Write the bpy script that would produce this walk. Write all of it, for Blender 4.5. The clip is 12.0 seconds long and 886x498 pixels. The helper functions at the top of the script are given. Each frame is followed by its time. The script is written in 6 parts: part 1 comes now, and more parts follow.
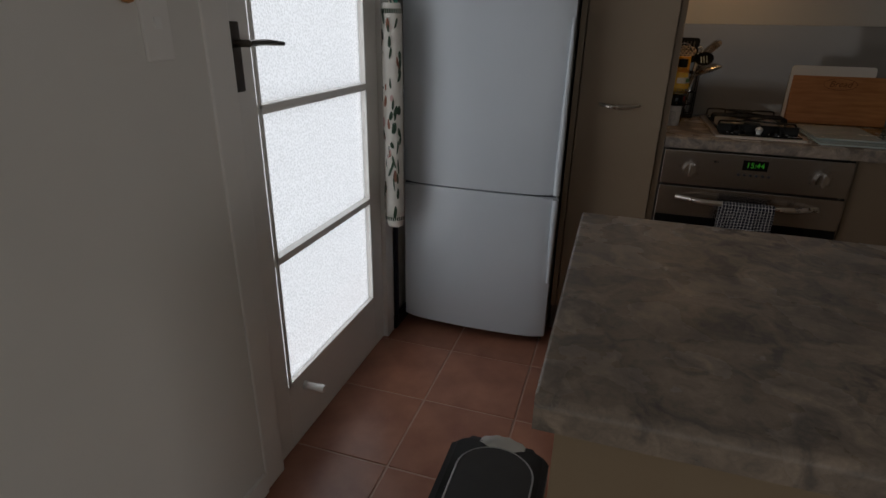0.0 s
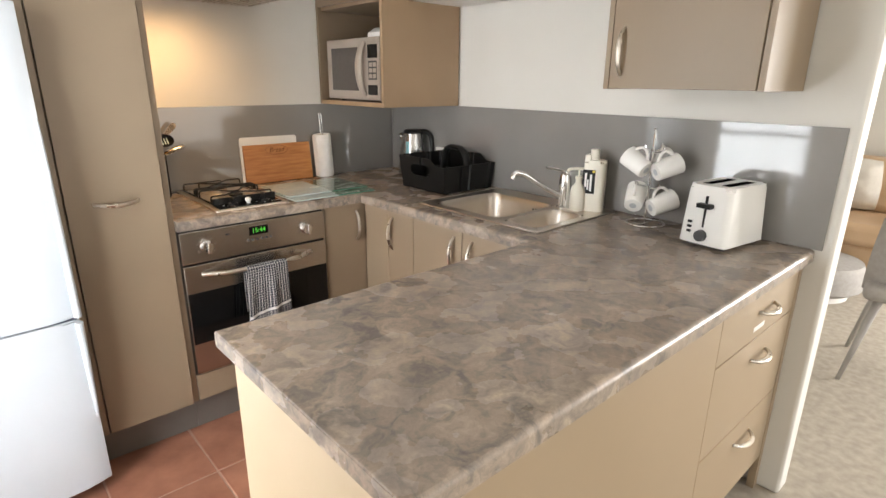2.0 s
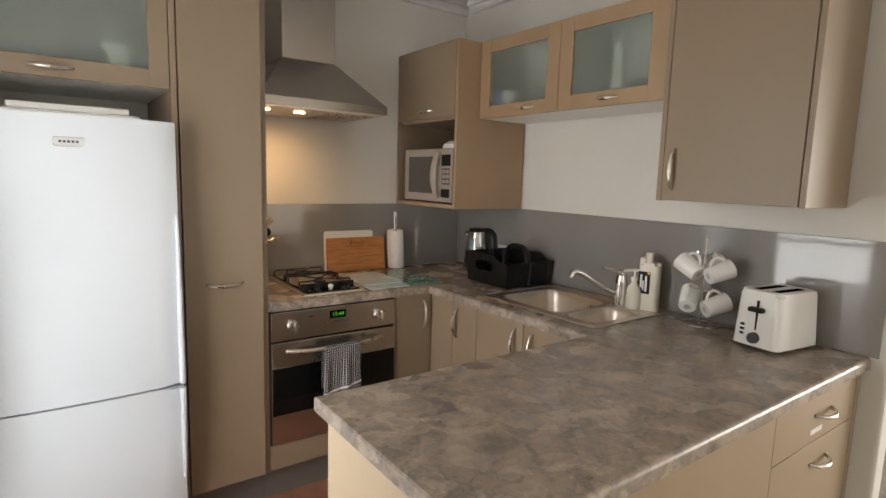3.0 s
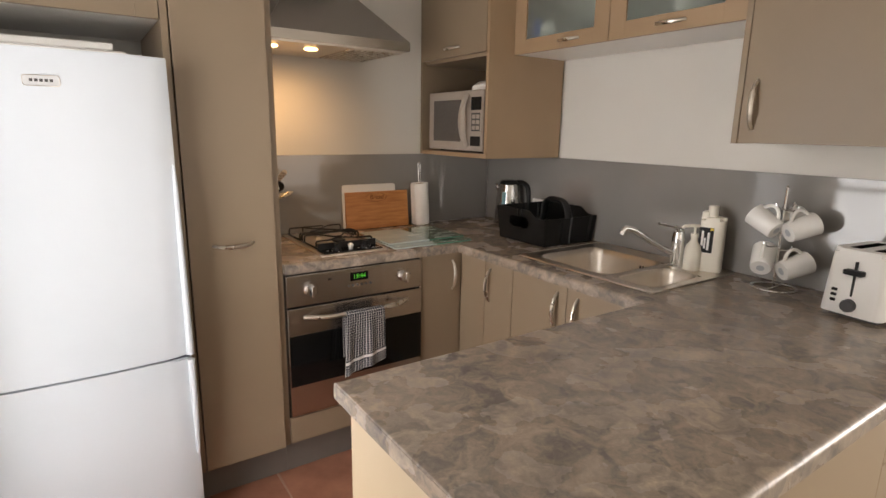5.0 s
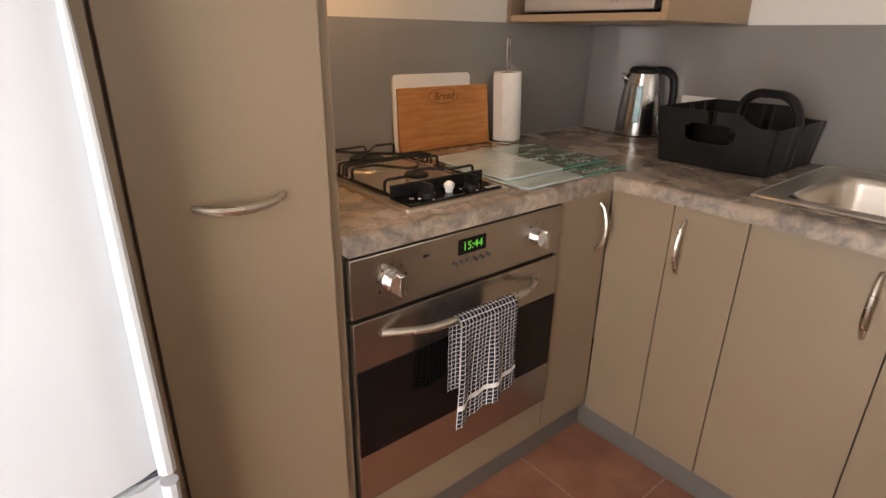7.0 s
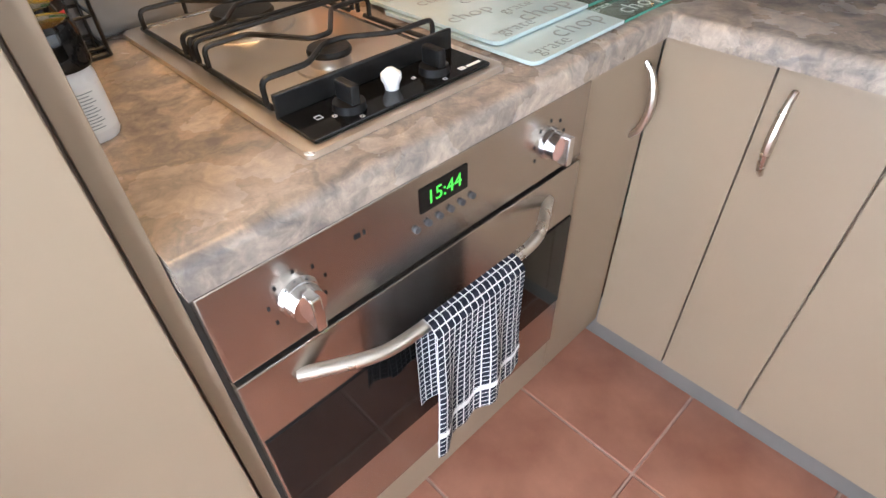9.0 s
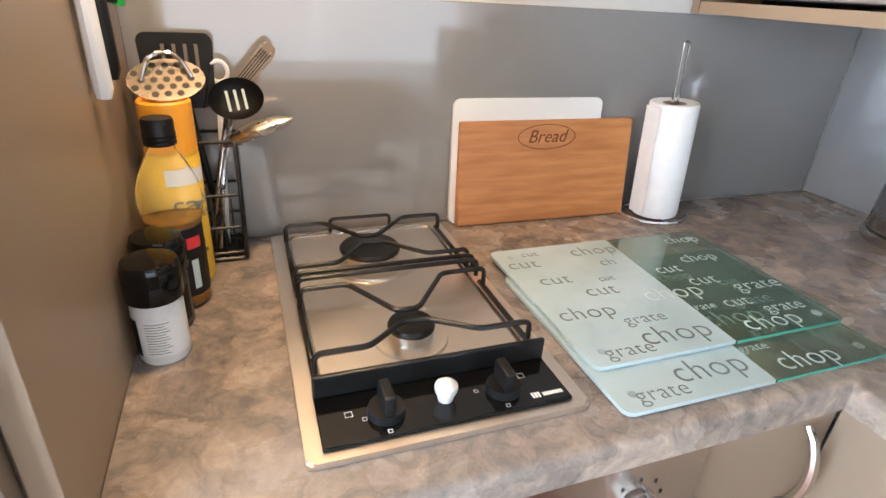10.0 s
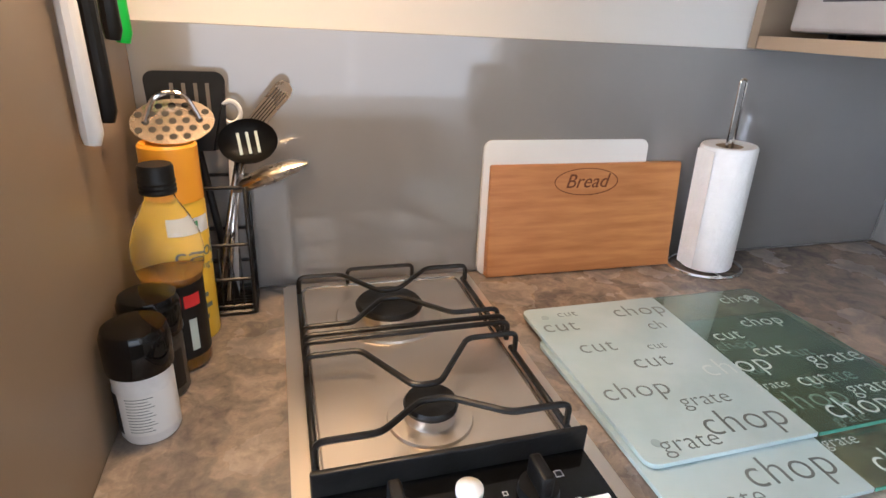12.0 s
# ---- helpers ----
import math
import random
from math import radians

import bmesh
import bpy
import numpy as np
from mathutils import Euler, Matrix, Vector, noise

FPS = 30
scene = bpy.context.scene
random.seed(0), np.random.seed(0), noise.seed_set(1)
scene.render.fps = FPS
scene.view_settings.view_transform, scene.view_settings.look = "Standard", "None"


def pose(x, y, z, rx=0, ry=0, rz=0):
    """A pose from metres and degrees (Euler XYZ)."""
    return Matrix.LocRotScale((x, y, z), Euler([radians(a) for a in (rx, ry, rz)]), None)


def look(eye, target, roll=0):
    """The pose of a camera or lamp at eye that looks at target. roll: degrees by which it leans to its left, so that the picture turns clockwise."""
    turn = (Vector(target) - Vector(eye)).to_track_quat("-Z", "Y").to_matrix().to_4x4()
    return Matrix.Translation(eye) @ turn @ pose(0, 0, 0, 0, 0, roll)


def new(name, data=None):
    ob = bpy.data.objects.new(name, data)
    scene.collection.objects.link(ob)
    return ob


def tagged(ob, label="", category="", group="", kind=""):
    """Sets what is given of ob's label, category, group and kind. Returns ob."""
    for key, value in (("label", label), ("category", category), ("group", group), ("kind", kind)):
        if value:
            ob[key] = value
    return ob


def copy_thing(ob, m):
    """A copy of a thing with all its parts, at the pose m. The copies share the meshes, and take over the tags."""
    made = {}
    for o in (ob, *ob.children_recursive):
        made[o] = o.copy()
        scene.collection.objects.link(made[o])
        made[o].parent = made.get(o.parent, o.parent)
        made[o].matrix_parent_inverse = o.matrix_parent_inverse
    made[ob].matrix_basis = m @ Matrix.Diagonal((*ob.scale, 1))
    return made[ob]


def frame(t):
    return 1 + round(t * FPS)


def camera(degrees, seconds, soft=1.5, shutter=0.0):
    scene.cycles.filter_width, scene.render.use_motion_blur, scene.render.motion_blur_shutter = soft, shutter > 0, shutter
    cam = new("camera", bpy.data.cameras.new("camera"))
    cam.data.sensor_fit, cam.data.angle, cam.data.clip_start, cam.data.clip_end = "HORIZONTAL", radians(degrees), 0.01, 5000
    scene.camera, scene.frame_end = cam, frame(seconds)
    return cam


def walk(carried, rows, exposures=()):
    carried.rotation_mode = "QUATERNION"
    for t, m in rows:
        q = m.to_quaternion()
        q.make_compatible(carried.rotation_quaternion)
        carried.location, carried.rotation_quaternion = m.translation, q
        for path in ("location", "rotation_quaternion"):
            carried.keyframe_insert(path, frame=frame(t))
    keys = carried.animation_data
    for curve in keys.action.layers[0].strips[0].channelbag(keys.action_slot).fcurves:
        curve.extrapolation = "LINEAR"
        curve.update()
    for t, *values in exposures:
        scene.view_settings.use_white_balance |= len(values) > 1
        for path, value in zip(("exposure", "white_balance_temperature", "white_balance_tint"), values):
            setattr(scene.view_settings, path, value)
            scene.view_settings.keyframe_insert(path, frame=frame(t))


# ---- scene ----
cam = camera(78.7, 12.0)
PATH = [
    (0, (0.431, 0.364, 1.252), (-0.121, 2.126, 0.484), 1.1),
    (0.3, (0.348, 0.413, 1.24), (0.275, 2.187, 0.311), 2.4),
    (0.5, (0.284, 0.427, 1.233), (0.527, 2.131, 0.214), 2.9),
    (1, (0.146, 0.403, 1.292), (0.981, 1.872, 0.222), 1.6),
    (1.5, (0.151, 0.459, 1.349), (1.351, 1.851, 0.56), -0.2),
    (2, (0.062, 0.402, 1.394), (1.338, 1.823, 0.799), 0.5),
    (2.5, (-0.052, 0.316, 1.411), (1.252, 1.779, 1.015), 1.9),
    (3, (-0.103, 0.285, 1.432), (1.065, 1.888, 1.169), 1.7),
    (3.5, (-0.141, 0.3, 1.402), (0.899, 1.98, 1.093), 2.7),
    (3.7, (-0.144, 0.303, 1.38), (0.911, 1.976, 1.084), 3.2),
    (5.5, (0.037, 0.718, 1.401), (1.144, 2.316, 0.933), 0.4),
    (5.9, (-0.036, 1.007, 1.37), (1.099, 2.576, 0.872), 1.4),
    (6, (-0.051, 1.125, 1.334), (1.113, 2.657, 0.789), 2.0),
    (6.5, (0.065, 1.406, 1.254), (1.181, 2.916, 0.566), 0.7),
    (6.9, (0.158, 1.591, 1.249), (1.298, 3.063, 0.517), 0.6),
    (7, (0.173, 1.656, 1.232), (1.354, 3.093, 0.496), 0.9),
    (7.2, (0.191, 1.757, 1.216), (1.463, 3.083, 0.426), 2.0),
    (8.8, (0.533, 2.06, 1.188), (1.629, 3.097, -0.125), -0.3),
    (9, (0.548, 2.069, 1.187), (1.565, 3.163, -0.142), -2.0),
    (9.5, (0.644, 2.107, 1.241), (1.583, 3.479, 0.13), 1.3),
    (10, (0.745, 2.137, 1.294), (1.389, 3.816, 0.418), 3.6),
    (10.5, (0.779, 2.12, 1.314), (1.253, 3.886, 0.504), 3.9),
    (10.8, (0.782, 2.127, 1.311), (1.268, 3.881, 0.482), 4.8),
    (11, (0.786, 2.13, 1.314), (1.268, 3.879, 0.472), 4.9),
    (11.5, (0.784, 2.138, 1.297), (1.289, 3.88, 0.455), 5.5),
    (12, (0.777, 2.22, 1.292), (1.326, 3.978, 0.513), 3.2),
]
walk(cam, [(t, look(eye, target, roll)) for t, eye, target, roll in PATH],
     exposures=[(0, -3.25, 6400, 12), (0.3, -3.05, 6400, 12), (0.6, -2.2, 6350, 12), (1.0, -0.92, 6750, 10), (1.5, -0.18, 6500, 10), (2.0, -0.18, 6550, 10),
                (2.5, -0.28, 6500, 10), (3.0, -0.95, 6950, 12), (3.5, -1.22, 6750, 11), (5.5, -0.75, 7150, 16), (6.0, -1.14, 7050, 15), (6.5, -1.18, 7050, 15),
                (7.0, -0.58, 7350, 18), (9.0, 0.55, 5600, 10), (9.5, 0.62, 5350, 8), (10.5, 0.46, 5400, 10), (12.0, 0.32, 5350, 11)])

# ---- light ----
world = bpy.data.worlds.new("sky")
scene.world = world
world.use_nodes = True
sky = world.node_tree.nodes.new("ShaderNodeTexSky")
sky.sky_type, sky.sun_disc = "NISHITA", False
sky.sun_elevation, sky.sun_rotation = radians(42), radians(200)
world.node_tree.nodes["Background"].inputs["Strength"].default_value = 0.12
world.node_tree.links.new(sky.outputs["Color"], world.node_tree.nodes["Background"].inputs["Color"])


def area(name, eye, target, sx, sy, power, color):
    d = bpy.data.lights.new(name, "AREA")
    d.shape, d.size, d.size_y, d.energy, d.color = "RECTANGLE", sx, sy, power, color
    o = new(name, d)
    o.matrix_basis = look(eye, target)
    return o


def spot(name, eye, target, power, color, angle):
    d = bpy.data.lights.new(name, "SPOT")
    d.energy, d.color, d.spot_size, d.spot_blend, d.shadow_soft_size = power, color, radians(angle), 1.0, 0.025
    o = new(name, d)
    o.matrix_basis = look(eye, target)
    return o


area("door_daylight", (-0.64, 1.75, 1.2), (1.0, 1.75, 1.2), 2.4, 2.4, 172, (0.97, 0.98, 1.0))
area("window_daylight", (1.7, -3.44, 1.1), (1.7, 0, 1.1), 3.7, 1.9, 54, (1.0, 0.98, 0.95))
area("dining_daylight", (5.55, -1.6, 1.2), (0, 0.4, 1.0), 2.1, 1.8, 290, (1.0, 0.98, 0.95))
for lx in (0.676, 0.838):
    spot("hood_light", (lx, 2.74, 1.695), (lx, 2.95, 1.0), 7.5, (1.0, 0.6, 0.27), 150)


# ---- materials ----
def surf(name, c1, c2, scale=6.0, rough=0.5, metal=0.0, bump=0.0, bump_scale=60.0, coat=0.0, stretch=(1, 1, 1), rvar=0.06, spec=0.5):
    m = bpy.data.materials.new(name)
    m.use_nodes = True
    nt = m.node_tree
    b = nt.nodes["Principled BSDF"]
    b.inputs["Metallic"].default_value = metal
    b.inputs["Coat Weight"].default_value = coat
    b.inputs["Coat Roughness"].default_value = 0.08
    b.inputs["Specular IOR Level"].default_value = spec
    tc = nt.nodes.new("ShaderNodeTexCoord")
    mp = nt.nodes.new("ShaderNodeMapping")
    mp.inputs["Scale"].default_value = stretch
    nt.links.new(tc.outputs["Object"], mp.inputs["Vector"])
    n1 = nt.nodes.new("ShaderNodeTexNoise")
    n1.inputs["Scale"].default_value, n1.inputs["Detail"].default_value = scale, 6
    n2 = nt.nodes.new("ShaderNodeTexNoise")
    n2.inputs["Scale"].default_value, n2.inputs["Detail"].default_value = bump_scale, 4
    for n in (n1, n2):
        nt.links.new(mp.outputs["Vector"], n.inputs["Vector"])
    mix = nt.nodes.new("ShaderNodeMix")
    mix.data_type = "RGBA"
    mix.inputs["A"].default_value, mix.inputs["B"].default_value = (*c1, 1), (*c2, 1)
    ramp = nt.nodes.new("ShaderNodeMapRange")
    ramp.inputs["From Min"].default_value, ramp.inputs["From Max"].default_value = 0.32, 0.68
    nt.links.new(n1.outputs["Fac"], ramp.inputs["Value"])
    nt.links.new(ramp.outputs["Result"], mix.inputs["Factor"])
    nt.links.new(mix.outputs["Result"], b.inputs["Base Color"])
    rr = nt.nodes.new("ShaderNodeMapRange")
    rr.inputs["To Min"].default_value, rr.inputs["To Max"].default_value = max(0.02, rough - rvar), min(1, rough + rvar)
    nt.links.new(n1.outputs["Fac"], rr.inputs["Value"])
    nt.links.new(rr.outputs["Result"], b.inputs["Roughness"])
    if bump:
        bp = nt.nodes.new("ShaderNodeBump")
        bp.inputs["Strength"].default_value, bp.inputs["Distance"].default_value = bump, 0.002
        nt.links.new(n2.outputs["Fac"], bp.inputs["Height"])
        nt.links.new(bp.outputs["Normal"], b.inputs["Normal"])
    return m


def flat(name, c, rough=0.5, metal=0.0, glow=0.0, transmission=0.0, ior=1.45, alpha=1.0):
    m = bpy.data.materials.new(name)
    m.use_nodes = True
    b = m.node_tree.nodes["Principled BSDF"]
    b.inputs["Base Color"].default_value = (*c, 1)
    b.inputs["Roughness"].default_value, b.inputs["Metallic"].default_value = rough, metal
    b.inputs["Transmission Weight"].default_value, b.inputs["IOR"].default_value = transmission, ior
    b.inputs["Alpha"].default_value = alpha
    if glow:
        b.inputs["Emission Color"].default_value, b.inputs["Emission Strength"].default_value = (*c, 1), glow
    return m


def varied(m, amount):
    """Shifts the brightness of the base colour from object to object."""
    nt = m.node_tree
    b = nt.nodes["Principled BSDF"]
    src = b.inputs["Base Color"].links[0].from_socket
    info = nt.nodes.new("ShaderNodeObjectInfo")
    mr = nt.nodes.new("ShaderNodeMapRange")
    mr.inputs["To Min"].default_value, mr.inputs["To Max"].default_value = 1 - amount, 1 + amount
    hsv = nt.nodes.new("ShaderNodeHueSaturation")
    nt.links.new(info.outputs["Random"], mr.inputs["Value"])
    nt.links.new(mr.outputs["Result"], hsv.inputs["Value"])
    nt.links.new(src, hsv.inputs["Color"])
    nt.links.new(hsv.outputs["Color"], b.inputs["Base Color"])
    return m


def laminate():
    """Mottled grey-brown stone-look laminate with feathery brushed swirls."""
    m = surf("bench_laminate", (0.235, 0.205, 0.178), (0.33, 0.287, 0.245), 8, 0.27, bump=0.05, bump_scale=180)
    nt = m.node_tree
    b = nt.nodes["Principled BSDF"]
    colour = b.inputs["Base Color"].links[0].from_socket
    tc = nt.nodes.new("ShaderNodeTexCoord")

    def warped(scale, amount):
        warp = nt.nodes.new("ShaderNodeTexNoise")
        warp.inputs["Scale"].default_value, warp.inputs["Detail"].default_value = scale, 3
        add = nt.nodes.new("ShaderNodeMix")
        add.data_type, add.blend_type = "RGBA", "LINEAR_LIGHT"
        add.inputs["Factor"].default_value = amount
        nt.links.new(tc.outputs["Object"], warp.inputs["Vector"])
        nt.links.new(tc.outputs["Object"], add.inputs["A"])
        nt.links.new(warp.outputs["Color"], add.inputs["B"])
        return add.outputs["Result"]

    def shade(vector, scale, rough, lo, hi, dark, light, factor):
        nonlocal colour
        n = nt.nodes.new("ShaderNodeTexNoise")
        n.inputs["Scale"].default_value, n.inputs["Detail"].default_value, n.inputs["Roughness"].default_value = scale, 8, rough
        n.inputs["Distortion"].default_value = 0.6
        nt.links.new(vector, n.inputs["Vector"])
        ramp = nt.nodes.new("ShaderNodeValToRGB")
        ramp.color_ramp.elements[0].position, ramp.color_ramp.elements[1].position = lo, hi
        ramp.color_ramp.elements[0].color, ramp.color_ramp.elements[1].color = (*dark, 1), (*light, 1)
        nt.links.new(n.outputs["Fac"], ramp.inputs["Fac"])
        mul = nt.nodes.new("ShaderNodeMix")
        mul.data_type, mul.blend_type = "RGBA", "MULTIPLY"
        mul.inputs["Factor"].default_value = factor
        nt.links.new(colour, mul.inputs["A"])
        nt.links.new(ramp.outputs["Color"], mul.inputs["B"])
        colour = mul.outputs["Result"]

    shade(warped(11, 0.12), 17, 0.55, 0.33, 0.69, (0.52, 0.52, 0.54), (1.5, 1.38, 1.24), 0.9)
    shade(warped(45, 0.05), 60, 0.6, 0.32, 0.7, (0.84, 0.84, 0.86), (1.18, 1.16, 1.14), 0.9)
    nt.links.new(colour, b.inputs["Base Color"])
    return m


BENCH = laminate()
TAUPE = surf("taupe_melamine", (0.255, 0.19, 0.127), (0.277, 0.208, 0.14), 3, 0.42, bump=0.03, bump_scale=400)
TAUPE_WARM = surf("tan_melamine_edge", (0.33, 0.225, 0.135), (0.37, 0.255, 0.155), 3, 0.42)
# Cabinet colour lightened to carry the daylight from the glazed door.
PANEL_LIT = surf("door_lit_panel", (0.47, 0.37, 0.245), (0.51, 0.405, 0.27), 3, 0.45, bump=0.03, bump_scale=400)
TANP = surf("tan_panel", (0.32, 0.24, 0.155), (0.345, 0.26, 0.17), 3, 0.42, bump=0.03, bump_scale=400)
KICK = surf("grey_kickboard", (0.15, 0.14, 0.125), (0.18, 0.165, 0.15), 5, 0.4)
WALL = surf("white_wall_paint", (0.67, 0.65, 0.605), (0.71, 0.69, 0.645), 2, 0.6, bump=0.08, bump_scale=250)
TRIM = surf("white_gloss_paint", (0.74, 0.72, 0.68), (0.79, 0.77, 0.73), 5, 0.32, bump=0.04, bump_scale=90)
CEIL = surf("white_ceiling_paint", (0.68, 0.67, 0.65), (0.72, 0.71, 0.69), 3, 0.8)
SPLASH = surf("grey_gloss_splashback", (0.235, 0.226, 0.216), (0.26, 0.25, 0.24), 3, 0.055, rvar=0.015, spec=0.9, coat=0.3)
TILE = varied(surf("terracotta_tile", (0.25, 0.1, 0.062), (0.4, 0.185, 0.115), 7, 0.33, bump=0.25, bump_scale=45, rvar=0.12), 0.12)
GROUT = surf("tile_grout", (0.4, 0.26, 0.2), (0.48, 0.33, 0.26), 30, 0.9, bump=0.4, bump_scale=200)
CARPET = surf("beige_carpet", (0.36, 0.32, 0.265), (0.47, 0.42, 0.355), 25, 1.0, bump=1.0, bump_scale=350, spec=0.05)
STEEL = surf("brushed_stainless_steel", (0.52, 0.48, 0.44), (0.53, 0.49, 0.45), 40, 0.26, metal=1.0, stretch=(0.6, 30, 30), rvar=0.012)
STEEL_SINK = surf("satin_sink_steel", (0.62, 0.56, 0.49), (0.67, 0.61, 0.54), 15, 0.33, metal=1.0)
HOOD_STEEL = surf("hood_brushed_steel", (0.38, 0.345, 0.31), (0.42, 0.38, 0.34), 40, 0.24, metal=1.0, stretch=(30, 0.6, 1), rvar=0.03)
# Black without gloss, a painted stand-in for shade inside the toaster slots.
SLOT = flat("slot_shade", (0.004, 0.004, 0.004), 1.0)
SLOT.node_tree.nodes["Principled BSDF"].inputs["Specular IOR Level"].default_value = 0.0
CHROME = flat("chrome", (0.8, 0.8, 0.8), 0.08, 1.0)
NICKEL = surf("satin_nickel", (0.6, 0.55, 0.48), (0.66, 0.61, 0.54), 20, 0.28, metal=1.0)
BLACK_GLASS = surf("black_oven_glass", (0.004, 0.004, 0.004), (0.007, 0.007, 0.007), 4, 0.06, rvar=0.02, spec=0.3)
BLACK = surf("black_plastic", (0.006, 0.006, 0.006), (0.01, 0.01, 0.01), 20, 0.42, bump=0.1, bump_scale=300, spec=0.28)
IRON = surf("black_enamel_iron", (0.008, 0.008, 0.008), (0.016, 0.015, 0.014), 40, 0.34, bump=0.15, bump_scale=200, spec=0.35)
FRIDGE = surf("white_enamel", (0.57, 0.615, 0.66), (0.61, 0.655, 0.7), 2, 0.25, rvar=0.04, coat=0.2)
WHITE = surf("white_plastic", (0.78, 0.77, 0.74), (0.82, 0.81, 0.78), 8, 0.3)
CERAMIC = surf("white_glazed_ceramic", (0.8, 0.79, 0.76), (0.84, 0.83, 0.8), 6, 0.15, coat=0.3)
# Near-black base colour that stands in for shade inside gaps, holes and grooves.
DARK = surf("recess_shade", (0.03, 0.027, 0.024), (0.04, 0.036, 0.03), 6, 0.6)
GREY_PLASTIC = surf("dark_grey_plastic", (0.045, 0.045, 0.047), (0.06, 0.06, 0.062), 12, 0.4)


# ---- building helpers ----
def box(bm, a, b, bevel=0.0, seg=2, rot=None):
    a, b = Vector(a), Vector(b)
    m = Matrix.Translation((a + b) / 2) @ Matrix.Diagonal((*(b - a), 1))
    if rot:
        m = rot @ m
    plane = bm.faces.layers.int.get("plane")
    if plane is None:
        plane = bm.faces.layers.int.new("plane")
    old = set(bm.faces)
    vs = bmesh.ops.create_cube(bm, size=1, matrix=m)["verts"]
    if bevel:
        es = list({e for v in vs for e in v.link_edges})
        bmesh.ops.bevel(bm, geom=es, offset=bevel, segments=seg, affect="EDGES", profile=0.5)
        axes = [c.normalized() for c in m.to_3x3().col]
        for f in bm.faces:
            if f not in old:
                f.normal_update()
                if max(abs(f.normal.dot(c)) for c in axes) > 0.9995:
                    f[plane] = 1
    return bm


def cyl(bm, a, b, r, r2=None, n=24, caps=True):
    a, b = Vector(a), Vector(b)
    q = (b - a).to_track_quat("Z", "Y").to_matrix().to_4x4()
    bmesh.ops.create_cone(bm, cap_ends=caps, segments=n, radius1=r, radius2=r if r2 is None else r2, depth=(b - a).length,
                          matrix=Matrix.Translation((a + b) / 2) @ q)
    return bm


def lathe(bm, c, profile, n=32, m=None):
    """A turned shape: profile of (radius, height) from bottom to top about the z axis through c."""
    rings = []
    for r, z in profile:
        ring = []
        for i in range(n if r > 1e-6 else 1):
            w = 2 * math.pi * i / n
            p = Vector((r * math.cos(w), r * math.sin(w), z))
            ring.append(bm.verts.new(Vector(c) + (m @ p if m else p)))
        rings.append(ring)
    for lo, hi in zip(rings, rings[1:]):
        for i in range(n):
            quad = [lo[i % len(lo)], lo[(i + 1) % len(lo)], hi[(i + 1) % len(hi)], hi[i % len(hi)]]
            quad = list(dict.fromkeys(quad))
            if len(quad) > 2:
                bm.faces.new(quad)
    return bm


def tube(bm, pts, r, n=8, closed=False):
    """A round bar along a line of points; r may be a list, one radius a point."""
    pts = [Vector(p) for p in pts]
    rs = r if isinstance(r, (list, tuple)) else [r] * len(pts)
    rings, up = [], None
    for i, p in enumerate(pts):
        before = pts[i - 1] if (i or closed) else p
        after = pts[(i + 1) % len(pts)] if (i < len(pts) - 1 or closed) else p
        d = (after - before).normalized()
        if up is None:
            up = d.orthogonal().normalized()
        up = (up - d * up.dot(d)).normalized()
        side = d.cross(up)
        rings.append([bm.verts.new(p + (up * math.cos(w) + side * math.sin(w)) * rs[i]) for w in (2 * math.pi * k / n for k in range(n))])
    pairs = list(zip(rings, rings[1:])) + ([(rings[-1], rings[0])] if closed else [])
    for lo, hi in pairs:
        for k in range(n):
            bm.faces.new((lo[k], lo[(k + 1) % n], hi[(k + 1) % n], hi[k]))
    if not closed:
        bm.faces.new(rings[0][::-1])
        bm.faces.new(rings[-1])
    return bm


def rounded(pts, r, n=5):
    """A line of points with its inner corners rounded."""
    pts = [Vector(p) for p in pts]
    out = [pts[0]]
    for a, b, c in zip(pts, pts[1:], pts[2:]):
        k = min(r, (a - b).length / 2, (c - b).length / 2)
        p, q = b + (a - b).normalized() * k, b + (c - b).normalized() * k
        for i in range(n + 1):
            s = i / n
            out.append(p * (1 - s) ** 2 + b * 2 * s * (1 - s) + q * s * s)
    return out + [pts[-1]]


def prism(bm, outline, z0, z1, m=None):
    """An upright slab from an outline of (x, y)."""
    lo = [bm.verts.new(m @ Vector((x, y, z0)) if m else (x, y, z0)) for x, y in outline]
    hi = [bm.verts.new(m @ Vector((x, y, z1)) if m else (x, y, z1)) for x, y in outline]
    n = len(outline)
    bm.faces.new(lo[::-1])
    bm.faces.new(hi)
    for i in range(n):
        bm.faces.new((lo[i], lo[(i + 1) % n], hi[(i + 1) % n], hi[i]))
    return bm


def round_rect(x0, y0, x1, y1, r, n=6):
    out = []
    for cx, cy, w in ((x1 - r, y1 - r, 0), (x0 + r, y1 - r, 90), (x0 + r, y0 + r, 180), (x1 - r, y0 + r, 270)):
        for i in range(n + 1):
            k = radians(w + 90 * i / n)
            out.append((cx + r * math.cos(k), cy + r * math.sin(k)))
    return out


def mesh_of(name, bm, material):
    bmesh.ops.recalc_face_normals(bm, faces=bm.faces[:])
    me = bpy.data.meshes.new(name)
    plane = bm.faces.layers.int.get("plane")
    soft = [len(f.verts) <= 4 and not (plane is not None and f[plane]) for f in bm.faces]
    if plane is not None:
        bm.faces.layers.int.remove(plane)
    bm.to_mesh(me)
    bm.free()
    me.set_sharp_from_angle(angle=radians(35))
    me.polygons.foreach_set("use_smooth", soft)
    me.materials.append(material)
    return me


